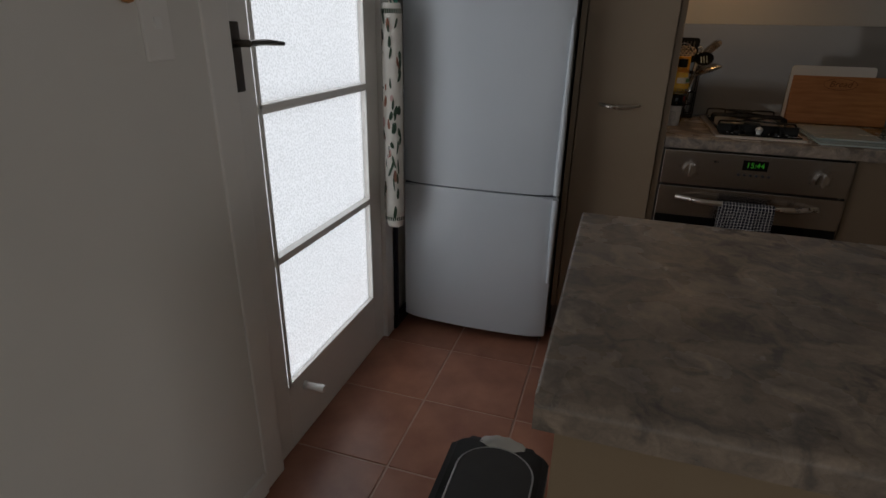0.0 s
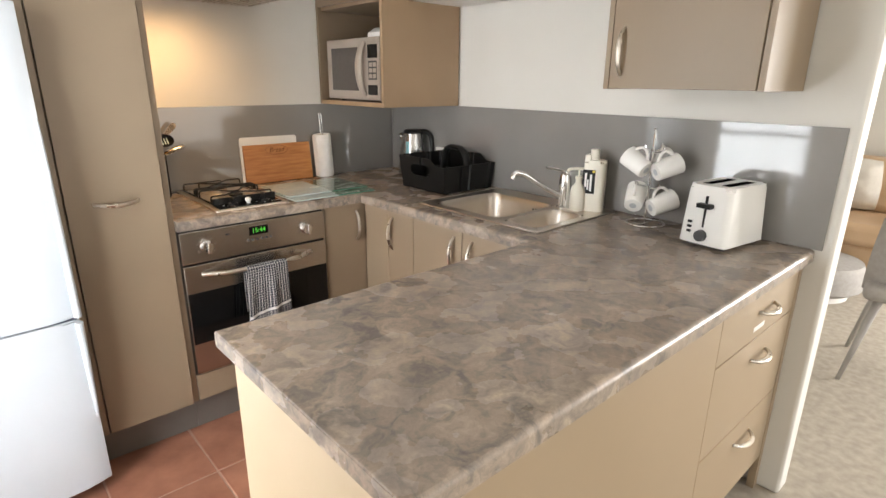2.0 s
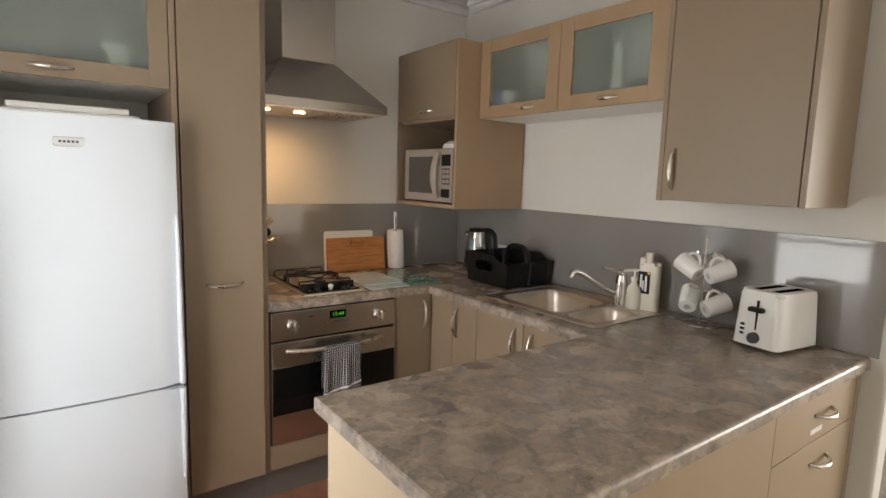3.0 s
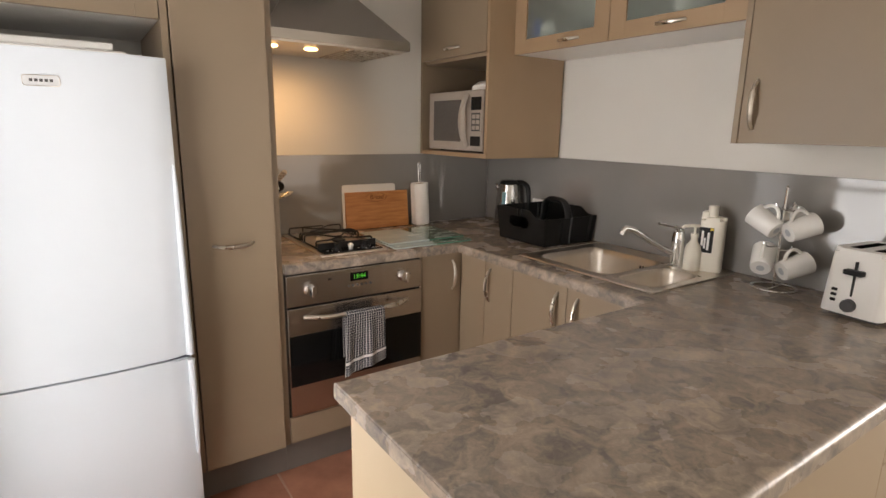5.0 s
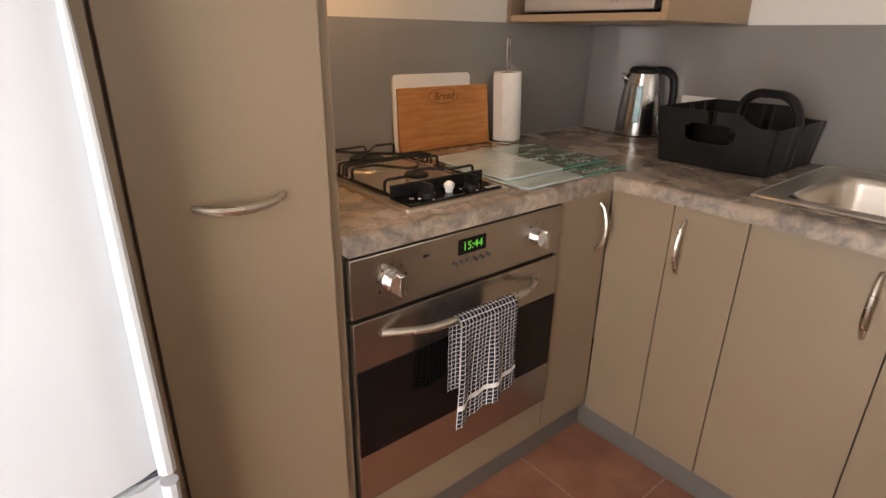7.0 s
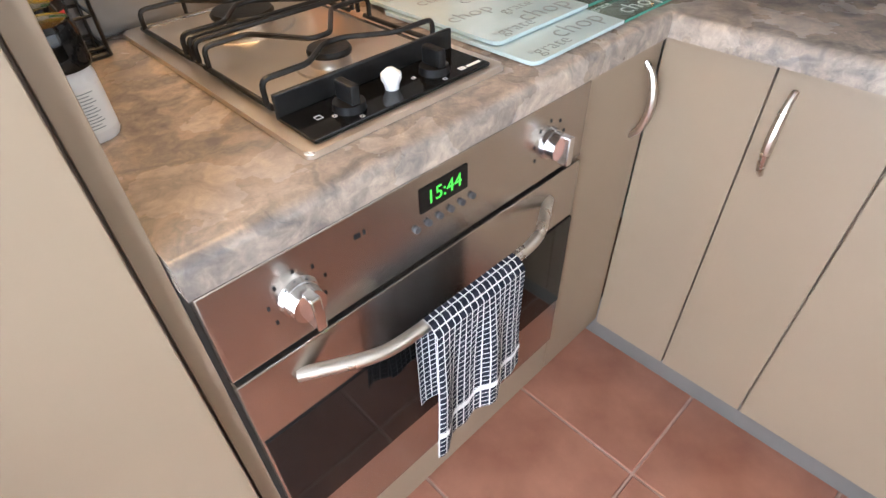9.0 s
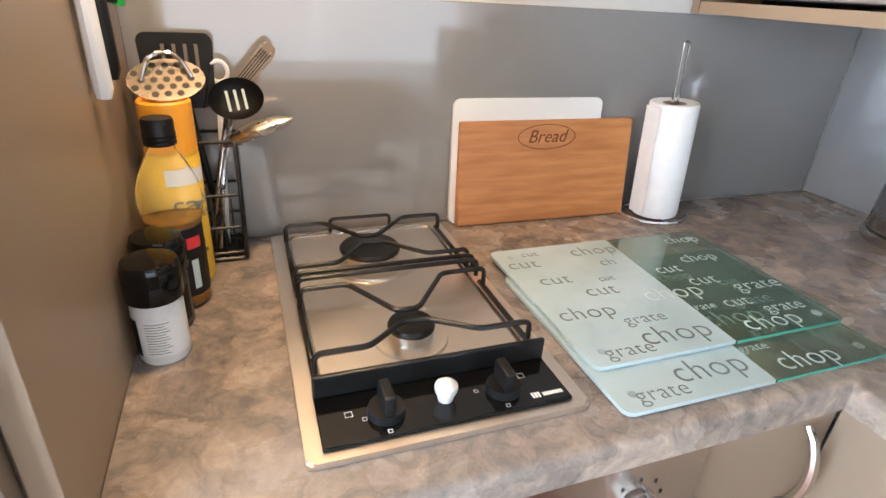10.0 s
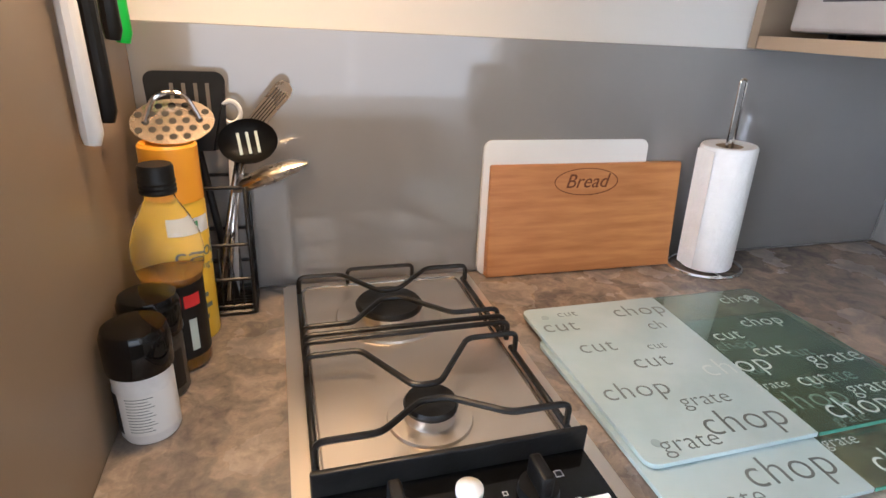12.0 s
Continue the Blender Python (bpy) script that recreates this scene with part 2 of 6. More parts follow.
def part(name, bm, material, parent, label=""):
    ob = new(name, mesh_of(name, bm, material))
    ob.parent = parent
    ob.matrix_parent_inverse = parent.matrix_basis.inverted()
    return tagged(ob, label=label)


def thing(name, at, label, category, group="", kind=""):
    ob = new(name)
    ob.empty_display_size = 0.05
    ob.location = at
    ob.matrix_basis = Matrix.Translation(at)
    return tagged(ob, label, category, group, kind)


def solid(name, bm, material, label, category, group="", kind=""):
    return tagged(new(name, mesh_of(name, bm, material)), label, category, group, kind)


def B(a, b, bevel=0.0, seg=2, rot=None):
    return box(bmesh.new(), a, b, bevel, seg, rot)


def text_mesh(bm, words, m, size, depth=0.0004, shear=0.0, thin=0.0, spread=1.0):
    """Adds lettering in the built-in font, centred on the pose m."""
    c = bpy.data.curves.new("lettering", "FONT")
    c.body, c.size, c.extrude, c.align_x, c.align_y, c.shear = words, size, depth, "CENTER", "CENTER", shear
    c.offset, c.space_character = -thin * size, spread
    o = new("lettering", c)
    me = bpy.data.meshes.new_from_object(o.evaluated_get(bpy.context.evaluated_depsgraph_get()))
    me.transform(m)
    bm.from_mesh(me)
    bpy.data.objects.remove(o)
    bpy.data.meshes.remove(me)
    return bm


def bow(bm, a, b, out, r=0.005, n=10):
    """A bowed bar handle from a to b that stands out by the vector out."""
    a, b, out = Vector(a), Vector(b), Vector(out)
    pts = [a + (b - a) * (i / n) + out * math.sin(math.pi * i / n) ** 0.6 for i in range(n + 1)]
    return tube(bm, pts, [r * (1.0 + 0.5 * math.sin(math.pi * i / n)) for i in range(n + 1)], 8)


# ---- structure ----
solid("ground", B((-60, -60, -0.6), (60, 60, -0.3)), surf("grass_ground", (0.08, 0.1, 0.04), (0.12, 0.14, 0.06), 3, 0.9), "grass and earth outside the house", "ground", kind="structure")
solid("floor", B((-0.8, 0.905, -0.12), (2.05, 3.1, -0.0025)), GROUT, "terracotta tiled kitchen floor", "floor", kind="structure")
solid("carpet_floor", B((-0.8, -3.6, -0.12), (5.7, 0.905, 0.0)), CARPET, "beige carpet of the living area", "floor", kind="structure")
solid("carpet_floor_dining", B((2.05, 0.905, -0.12), (5.7, 3.1, 0.0)), CARPET, "beige carpet of the dining area", "floor", kind="structure")
solid("ceiling", B((-0.8, -3.7, 2.46), (5.8, 3.2, 2.6)), CEIL, "white painted ceiling", "ceiling", kind="structure")
solid("wall_north", B((-0.6, 3.01, 0.0), (5.7, 3.13, 2.46)), WALL, "off-white painted kitchen wall", "wall", kind="structure")
solid("wall_east", B((2.0, 0.775, 0.0), (2.09, 3.01, 2.46), 0.012, 3), WALL, "off-white painted wall with a rounded end", "wall", kind="structure")
w = bmesh.new()
box(w, (-0.47, -3.5, 0), (-0.392, 1.39, 2.46))
box(w, (-0.47, 1.39, 2.03), (-0.395, 2.25, 2.46))
box(w, (-0.47, 2.25, 0), (-0.4, 3.01, 2.46))
solid("wall_west", w, WALL, "off-white painted wall around the glazed door", "wall", kind="structure")
w = bmesh.new()
box(w, (-0.47, -3.6, 0), (-0.2, -3.5, 2.46))
box(w, (3.6, -3.6, 0), (5.7, -3.5, 2.46))
box(w, (-0.2, -3.6, 0), (3.6, -3.5, 0.12))
box(w, (-0.2, -3.6, 2.08), (3.6, -3.5, 2.46))
solid("wall_south", w, WALL, "off-white painted living room wall", "wall", kind="structure")
w = bmesh.new()
box(w, (5.6, -3.5, 0), (5.7, -2.7, 2.46))
box(w, (5.6, -0.5, 0), (5.7, 3.01, 2.46))
box(w, (5.6, -2.7, 2.15), (5.7, -0.5, 2.46))
box(w, (5.6, -2.7, 0), (5.7, -0.5, 0.25))
solid("wall_far_east", w, WALL, "off-white painted dining room wall", "wall", kind="structure")
w = bmesh.new()
box(w, (-0.392, -3.5, 0), (-0.38, 1.33, 0.07), 0.003)
solid("baseboard", w, TRIM, "white painted skirting board", "baseboard", kind="structure")
w = bmesh.new()
prism(w, [(-0.4, 3.01), (2.0, 3.01), (2.0, 2.95), (-0.4, 2.95)], 2.4, 2.46)
prism(w, [(2.0, 0.76), (2.0, 2.95), (1.94, 2.95), (1.94, 0.76)], 2.4, 2.46)
bmesh.ops.bevel(w, geom=[e for e in w.edges if all(abs(v.co.z - 2.4) < 1e-4 and v.co.x < 1.97 or abs(v.co.y - 2.95) < 1e-4 for v in e.verts)], offset=0.03, segments=3, affect="EDGES")
solid("cornice", w, CEIL, "white plaster cornice along the ceiling", "cornice", kind="structure")
# splashback sheets
SP = 1.273
solid("splashback_north", B((0.602, 3.002, 0.902), (1.99, 3.0095, SP), 0.001), SPLASH, "glossy grey splashback sheet behind the hob", "splashback", kind="structure")
solid("splashback_east", B((1.991, 0.805, 0.902), (1.9995, 3.002, SP), 0.001), SPLASH, "glossy grey splashback sheet behind the sink", "splashback", kind="structure")

# glazed door
door = thing("door_1", (-0.42, 1.75, 0), "white timber door with four frosted panes, closed", "door", kind="structure")
DX0, DX1 = -0.445, -0.405
b = bmesh.new()
for y0, y1 in ((1.42, 1.505), (2.113, 2.21)):
    box(b, (DX0, y0, 0.008), (DX1, y1, 2.01), 0.002)
PANES = [0.232 + 0.409 * i for i in range(5)]
box(b, (DX0, 1.505, 0.008), (DX1, 2.113, 0.232), 0.002)
box(b, (DX0, 1.505, 1.87), (DX1, 2.113, 2.01), 0.002)
part("door_frame", b, TRIM, door)
for z in PANES[1:4]:
    part("glazing_bar", B((DX0 + 0.004, 1.505, z - 0.012), (DX1 + 0.004, 2.113, z + 0.012), 0.004), TRIM, door)
b = bmesh.new()
for z0, z1 in zip(PANES, PANES[1:]):
    for a, c in (((DX1, 1.505, z0), (DX1 + 0.006, 1.517, z1)), ((DX1, 2.101, z0), (DX1 + 0.006, 2.113, z1)), ((DX1, 1.505, z0 - 0.002), (DX1 + 0.006, 2.113, z0 + 0.012))):
        box(b, a, c, 0.002)
part("glazing_bead", b, TRIM, door)


def frosted():
    """Pebbled glass: part of the daylight comes straight through, part is scattered."""
    m = bpy.data.materials.new("frosted_door_glass")
    m.use_nodes = True
    nt = m.node_tree
    nt.nodes.remove(nt.nodes["Principled BSDF"])
    clear, haze, gloss = nt.nodes.new("ShaderNodeBsdfTransparent"), nt.nodes.new("ShaderNodeBsdfTranslucent"), nt.nodes.new("ShaderNodeBsdfGlossy")
    clear.inputs["Color"].default_value = haze.inputs["Color"].default_value = (0.97, 0.985, 0.99, 1)
    gloss.inputs["Roughness"].default_value = 0.25
    n = nt.nodes.new("ShaderNodeTexVoronoi")
    n.inputs["Scale"].default_value = 150
    tc = nt.nodes.new("ShaderNodeTexCoord")
    bp = nt.nodes.new("ShaderNodeBump")
    bp.inputs["Strength"].default_value, bp.inputs["Distance"].default_value = 0.6, 0.002
    nt.links.new(tc.outputs["Object"], n.inputs["Vector"])
    nt.links.new(n.outputs["Distance"], bp.inputs["Height"])
    nt.links.new(bp.outputs["Normal"], haze.inputs["Normal"])
    nt.links.new(bp.outputs["Normal"], gloss.inputs["Normal"])
    inner, outer = nt.nodes.new("ShaderNodeMixShader"), nt.nodes.new("ShaderNodeMixShader")
    pebble = nt.nodes.new("ShaderNodeMapRange")
    pebble.inputs["From Max"].default_value, pebble.inputs["To Min"].default_value, pebble.inputs["To Max"].default_value = 0.7, 0.32, 0.62
    nt.links.new(n.outputs["Distance"], pebble.inputs["Value"])
    nt.links.new(pebble.outputs["Result"], inner.inputs["Fac"])
    nt.links.new(clear.outputs[0], inner.inputs[1])
    nt.links.new(haze.outputs[0], inner.inputs[2])
    outer.inputs["Fac"].default_value = 0.05
    nt.links.new(inner.outputs[0], outer.inputs[1])
    nt.links.new(gloss.outputs[0], outer.inputs[2])
    nt.links.new(outer.outputs[0], nt.nodes["Material Output"].inputs["Surface"])
    return m


FROST = frosted()
for z0, z1 in zip(PANES, PANES[1:]):
    p = part("pane", B((-0.429, 1.505, z0), (-0.424, 2.113, z1)), FROST, door, "frosted glass pane bright with daylight")
    p.visible_shadow = False
b = B((-0.405, 1.428, 1.1), (-0.398, 1.462, 1.25), 0.003)
BRONZE = surf("dark_nickel", (0.13, 0.115, 0.1), (0.17, 0.15, 0.13), 20, 0.35, metal=1.0)
h = part("handle_plate", b, BRONZE, door, "dark metal lock plate")
b = cyl(bmesh.new(), (-0.398, 1.445, 1.205), (-0.36, 1.445, 1.205), 0.008)
tube(b, rounded([(-0.362, 1.44, 1.205), (-0.362, 1.5, 1.207), (-0.358, 1.57, 1.202)], 0.02), [0.008] + [0.007] * 6 + [0.005])
part("lever", b, BRONZE, h, "dark metal lever")
b = cyl(bmesh.new(), (-0.405, 1.59, 0.185), (-0.395, 1.59, 0.185), 0.014)
cyl(b, (-0.395, 1.59, 0.185), (-0.35, 1.59, 0.185), 0.012)
cyl(b, (-0.35, 1.59, 0.185), (-0.335, 1.59, 0.185), 0.014, 0.011)
solid("door_stop", b, WHITE, "white plastic door stop on the door's bottom rail", "door stop")
b = bmesh.new()
box(b, (-0.44, 1.335, 0), (-0.386, 1.417, 2.1), 0.004)
box(b, (-0.44, 2.213, 0), (-0.388, 2.28, 2.1), 0.004)
box(b, (-0.44, 1.417, 2.014), (-0.386, 2.213, 2.1), 0.004)
solid("door_trim", b, TRIM, "white painted door frame with architrave", "trim", kind="structure")

# windows of the living area
for nm, a, c in (("window_1", (-0.2, -3.56, 0.12), (3.6, -3.53, 2.08)), ("window_2", (5.63, -2.7, 0.25), (5.66, -0.5, 2.15))):
    win = thing(nm, a, "white framed window with clear glass", "window", kind="structure")
    a, c = Vector(a), Vector(c)
    b = bmesh.new()
    along = 0 if c.x - a.x > 1 else 1
    for s in (0, 0.5, 1):
        lo, hi = a.copy(), c.copy()
        mid = a[along] + (c[along] - a[along]) * s
        lo[along], hi[along] = max(a[along], mid - 0.03), min(c[along], mid + 0.03)
        box(b, lo, hi)
    for z0, z1 in ((a.z, a.z + 0.05), (c.z - 0.05, c.z)):
        lo, hi = a.copy(), c.copy()
        lo.z, hi.z = z0, z1
        lo[1 - along] -= 0.004
        box(b, lo, hi)
    part("window_frame", b, TRIM, win)


# ---- fitted cabinets ----
def handle(parent, a, c, out):
    return part("handle", bow(bmesh.new(), a, c, out), NICKEL, parent, "bowed satin nickel handle")


CT = 2.1
# pantry
pan = thing("pantry_cabinet", (0.43, 2.7, 0), "tall taupe pantry cabinet with one door", "cabinet")
b = bmesh.new()
box(b, (0.262, 2.452, 0.155), (0.282, 3.008, CT), 0.001)
box(b, (0.582, 2.464, 0.155), (0.602, 3.008, CT), 0.001)
box(b, (0.282, 2.475, 0.155), (0.582, 3.008, CT))
part("body", b, TAUPE, pan)
d = part("door", B((0.287, 2.448, 0.158), (0.578, 2.47, CT - 0.002), 0.0015), TAUPE, pan)
handle(d, (0.363, 2.448, 0.997), (0.498, 2.448, 0.997), (0, -0.026, -0.006))
part("kickboard", B((0.262, 2.53, 0), (0.602, 2.548, 0.155)), KICK, pan)

# oven housing and the narrow cabinet beside it
hs = thing("oven_cabinet", (0.9, 2.7, 0), "taupe base cabinet that houses the oven", "cabinet")
b = bmesh.new()
box(b, (0.603, 2.47, 0.158), (0.618, 3.0, 0.86))
box(b, (1.19, 2.47, 0.158), (1.204, 3.0, 0.86))
box(b, (0.618, 2.9, 0.158), (1.19, 3.0, 0.86))
# Housing boards carry near-black as painted shade, so gaps round the oven read dark.
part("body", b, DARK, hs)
part("filler_panel", B((0.604, 2.458, 0.16), (1.205, 2.476, 0.268), 0.001), TAUPE, hs)
part("kickboard", B((0.603, 2.53, 0), (1.5, 2.548, 0.156)), KICK, hs)
nc = thing("narrow_cabinet", (1.3, 2.7, 0), "narrow taupe base cabinet beside the oven", "cabinet")
part("body", B((1.206, 2.478, 0.158), (1.44, 3.0, 0.86)), TAUPE, nc)
d = part("door", B((1.208, 2.458, 0.16), (1.418, 2.477, 0.858), 0.0015), TAUPE, nc)
handle(d, (1.372, 2.458, 0.825), (1.372, 2.458, 0.69), (0, -0.026, 0))

# sink run
sk = thing("sink_cabinet", (1.7, 2.0, 0), "taupe base cabinets under the sink", "cabinet")
b = B((1.441, 1.45, 0.145), (1.99, 2.455, 0.7))
box(b, (1.441, 1.45, 0.7), (1.99, 1.5, 0.86))
box(b, (1.441, 2.15, 0.7), (1.99, 2.455, 0.86))
box(b, (1.441, 1.5, 0.7), (1.46, 2.15, 0.86))
part("body", b, TAUPE, sk)
part("corner_panel", B((1.42, 2.281, 0.147), (1.44, 2.456, 0.858), 0.001), TAUPE, sk)
for y0, y1, hy in ((2.103, 2.278, 2.246), (1.809, 2.1, 1.853), (1.472, 1.806, 1.754)):
    d = part("door", B((1.42, y0, 0.147), (1.44, y1, 0.858), 0.0015), TAUPE, sk)
    handle(d, (1.42, hy, 0.824), (1.42, hy, 0.682), (-0.026, 0, 0))
part("kickboard", B((1.502, 1.45, 0), (1.52, 2.53, 0.143)), KICK, sk)

# peninsula
pn = thing("peninsula_cabinet", (1.2, 1.14, 0), "tan and taupe peninsula cabinet with three drawers", "cabinet")
# The lighter tone paints the door's daylight onto this end.
part("end_panel", B((0.411, 0.8637, 0.001), (0.443, 1.44, 0.861), 0.001), PANEL_LIT, pn, "end panel, coloured lighter for daylight from the door")
part("back_panel", B((0.411, 0.845, 0.001), (1.388, 0.863, 0.861), 0.001), TANP, pn, "tan back panel")
b = bmesh.new()
box(b, (0.444, 0.864, 0.14), (1.985, 1.41, 0.86))
part("body", b, TAUPE, pn)
for z0, z1, hz in ((0.702, 0.858, 0.782), (0.418, 0.699, 0.632), (0.142, 0.415, 0.345)):
    d = part("drawer", B((1.39, 0.845, z0), (1.962, 0.863, z1), 0.0015), TANP, pn)
    handle(d, (1.65, 0.845, hz), (1.77, 0.845, hz), (0, -0.028, -0.004))
    if z0 > 0.7:
        part("sticker", B((1.63, 0.8443, 0.727), (1.71, 0.8449, 0.742)), WHITE, d, "small white paper label")
part("side_filler", B((1.968, 0.845, 0.001), (1.998, 0.87, 0.861), 0.001), TANP, pn)
part("kickboard", B((1.388, 0.9, 0.0), (1.966, 0.915, 0.14)), KICK, pn)
for x0, x1 in ((0.446, 0.93), (0.933, 1.4)):
    part("door", B((x0, 1.412, 0.16), (x1, 1.43, 0.858), 0.0015), TAUPE, pn)
part("kickboard", B((0.444, 1.37, 0.0), (1.5, 1.385, 0.14)), KICK, pn)

# benchtop: one U-shaped slab with an opening for the sink
SINK = (1.495, 1.525, 1.955, 2.125)


def benchtop():
    xs, ys = [0.388, 0.603, 1.39, SINK[0], SINK[2], 1.9985], [0.824, 1.47, SINK[1], SINK[3], 2.44, 3.0015]
    z0, z1 = 0.862, 0.9

    def inside(x, y):
        if SINK[0] < x < SINK[2] and SINK[1] < y < SINK[3]:
            return False
        return y < 1.47 or x > 1.39 or (y > 2.44 and x > 0.603)
    cells = {(i, j) for i in range(5) for j in range(5) if inside((xs[i] + xs[i + 1]) / 2, (ys[j] + ys[j + 1]) / 2)}
    bm, vs = bmesh.new(), {}

    def v(i, j, z):
        return vs.setdefault((i, j, z), bm.verts.new((xs[i], ys[j], z)) if (i, j, z) not in vs else None)
    for i, j in cells:
        bm.faces.new([v(i, j, z1), v(i + 1, j, z1), v(i + 1, j + 1, z1), v(i, j + 1, z1)])
        bm.faces.new([v(i, j, z0), v(i, j + 1, z0), v(i + 1, j + 1, z0), v(i + 1, j, z0)])
        for di, dj, p, q in ((-1, 0, (i, j + 1), (i, j)), (1, 0, (i + 1, j), (i + 1, j + 1)), (0, -1, (i, j), (i + 1, j)), (0, 1, (i + 1, j + 1), (i, j + 1))):
            if (i + di, j + dj) not in cells:
                bm.faces.new([v(*p, z0), v(*q, z0), v(*q, z1), v(*p, z1)])
    bmesh.ops.recalc_face_normals(bm, faces=bm.faces[:])
    front = []
    for e in bm.edges:
        m = (e.verts[0].co + e.verts[1].co) / 2
        if len(e.link_faces) == 2 and abs(e.link_faces[0].normal.dot(e.link_faces[1].normal)) < 0.1 and abs(e.verts[0].co.z - e.verts[1].co.z) < 1e-5:
            hole = SINK[0] - 1e-3 < m.x < SINK[2] + 1e-3 and SINK[1] - 1e-3 < m.y < SINK[3] + 1e-3
            if not hole and m.x < 1.98 and m.y < 2.99 and not (m.x < 0.61 and m.y > 2):
                front.append((e, m.z))
    top = [e for e, z in front if z > 0.88]
    rolled = [e for e in top if max(v.co.x for v in e.verts) > 0.4]
    bmesh.ops.bevel(bm, geom=rolled, offset=0.013, segments=4, affect="EDGES", profile=0.5)
    ends = [e for e in bm.edges if all(abs(v.co.x - 0.388) < 1e-4 and v.co.z > 0.8995 for v in e.verts)]
    bmesh.ops.bevel(bm, geom=ends, offset=0.003, segments=2, affect="EDGES", profile=0.5)
    return bm


bt_ = thing("benchtop", (1.0, 1.5, 0.862), "mottled grey-brown laminate benchtop in a U shape", "benchtop")
part("slab", benchtop(), BENCH, bt_)
part("edge_strip", B((0.3868, 0.838, 0.864), (0.3882, 1.456, 0.8955), 0.0004), BENCH, bt_, "laminate strip on the end")

# microwave cabinet in the corner
mc = thing("microwave_cabinet", (1.75, 2.72, 1.273), "taupe wall cabinet with an open microwave shelf", "cabinet")
b = bmesh.new()
box(b, (1.532, 2.444, 1.275), (1.99, 2.462, CT), 0.001)
part("side_panel", b, TAUPE_WARM, mc, "tan side panel")
b = bmesh.new()
box(b, (1.532, 2.986, 1.275), (1.99, 3.003, CT))
box(b, (1.97, 2.463, 1.275), (1.985, 2.985, CT))
box(b, (1.55, 2.463, CT - 0.018), (1.969, 2.985, CT))
part("body", b, TAUPE, mc)
part("shelf", B((1.533, 2.463, 1.275), (1.969, 2.985, 1.295), 0.001), TAUPE_WARM, mc, "tan bottom shelf")
part("shelf", B((1.55, 2.463, 1.72), (1.969, 2.985, 1.737), 0.001), TAUPE, mc)
d = part("door", B((1.53, 2.464, 1.735), (1.548, 2.984, CT), 0.0015), TAUPE, mc)
handle(d, (1.53, 2.78, 1.775), (1.53, 2.66, 1.775), (-0.024, 0, -0.004))

# frosted glass wall cabinets
FROST_CAB = surf("frosted_cabinet_glass", (0.56, 0.62, 0.58), (0.62, 0.67, 0.63), 4, 0.42)
FROST_CAB.node_tree.nodes["Principled BSDF"].inputs["Transmission Weight"].default_value = 0.88
FROST_CAB.node_tree.nodes["Principled BSDF"].inputs["IOR"].default_value = 1.15


def glass_door(parent, y0, y1, z0, z1, x, hy):
    """A framed frosted door that faces west."""
    f = 0.07
    d = part("door", B((x, y0, z0), (x + 0.018, y0 + f, z1), 0.001), TAUPE_WARM, parent, "tan framed door")
    for a, c in (((x, y1 - f, z0), (x + 0.018, y1, z1)), ((x, y0 + f, z0), (x + 0.018, y1 - f, z0 + f - 0.012)), ((x, y0 + f, z1 - f + 0.01), (x + 0.018, y1 - f, z1))):
        part("door_rail", B(a, c, 0.001), TAUPE_WARM, d)
    p = part("pane", B((x + 0.007, y0 + f, z0 + f - 0.012), (x + 0.011, y1 - f, z1 - f + 0.01)), FROST_CAB, d, "frosted glass pane")
    p.visible_shadow = False
    handle(d, (x, hy + 0.055, z0 + 0.03), (x, hy - 0.055, z0 + 0.03), (-0.022, 0, -0.004))


gc = thing("glass_wall_cabinet", (1.83, 1.93, 1.73), "taupe wall cabinet with two frosted glass doors", "cabinet")
b = bmesh.new()
box(b, (1.69, 1.425, 1.73), (1.99, 2.443, 1.748))
box(b, (1.69, 1.425, CT - 0.018), (1.99, 2.443, CT))
box(b, (1.975, 1.425, 1.748), (1.99, 2.443, CT - 0.018))
box(b, (1.69, 1.915, 1.748), (1.975, 1.931, CT - 0.018))
part("body", b, TRIM, gc, "white interior")
glass_door(gc, 1.925, 2.44, 1.728, CT, 1.67, 2.12)
glass_door(gc, 1.422, 1.922, 1.728, CT, 1.67, 1.67)
wc = thing("wall_cabinet", (1.83, 1.18, 1.373), "tall taupe wall cabinet with one door", "cabinet")
b = bmesh.new()
box(b, (1.668, 0.94, 1.373), (1.99, 0.957, CT), 0.001)
box(b, (1.668, 1.403, 1.373), (1.99, 1.421, CT), 0.001)
box(b, (1.69, 0.957, 1.375), (1.99, 1.403, CT))
part("body", b, TAUPE, wc)
d = part("door", B((1.666, 0.96, 1.375), (1.686, 1.4, CT - 0.002), 0.0015), TAUPE, wc)
handle(d, (1.666, 1.362, 1.555), (1.666, 1.362, 1.415), (-0.026, 0, 0))

# cabinet over the fridge
fc = thing("fridge_top_cabinet", (-0.07, 2.7, 1.71), "taupe cabinet above the fridge with a frosted glass door", "cabinet")
b = bmesh.new()
box(b, (-0.398, 2.472, 1.712), (0.26, 3.0, 1.73))
box(b, (-0.398, 2.472, CT - 0.018), (0.26, 3.0, CT))
box(b, (-0.398, 2.472, 1.73), (-0.38, 3.0, CT - 0.018))
box(b, (0.242, 2.472, 1.73), (0.26, 3.0, CT - 0.018))
box(b, (-0.38, 2.985, 1.73), (0.242, 3.0, CT - 0.018))
part("body", b, TRIM, fc, "white interior")
x0, x1, z0, z1, f = -0.398, 0.259, 1.712, CT, 0.062
d = part("door", B((x0, 2.452, z0), (x0 + f, 2.47, z1), 0.001), TAUPE, fc)
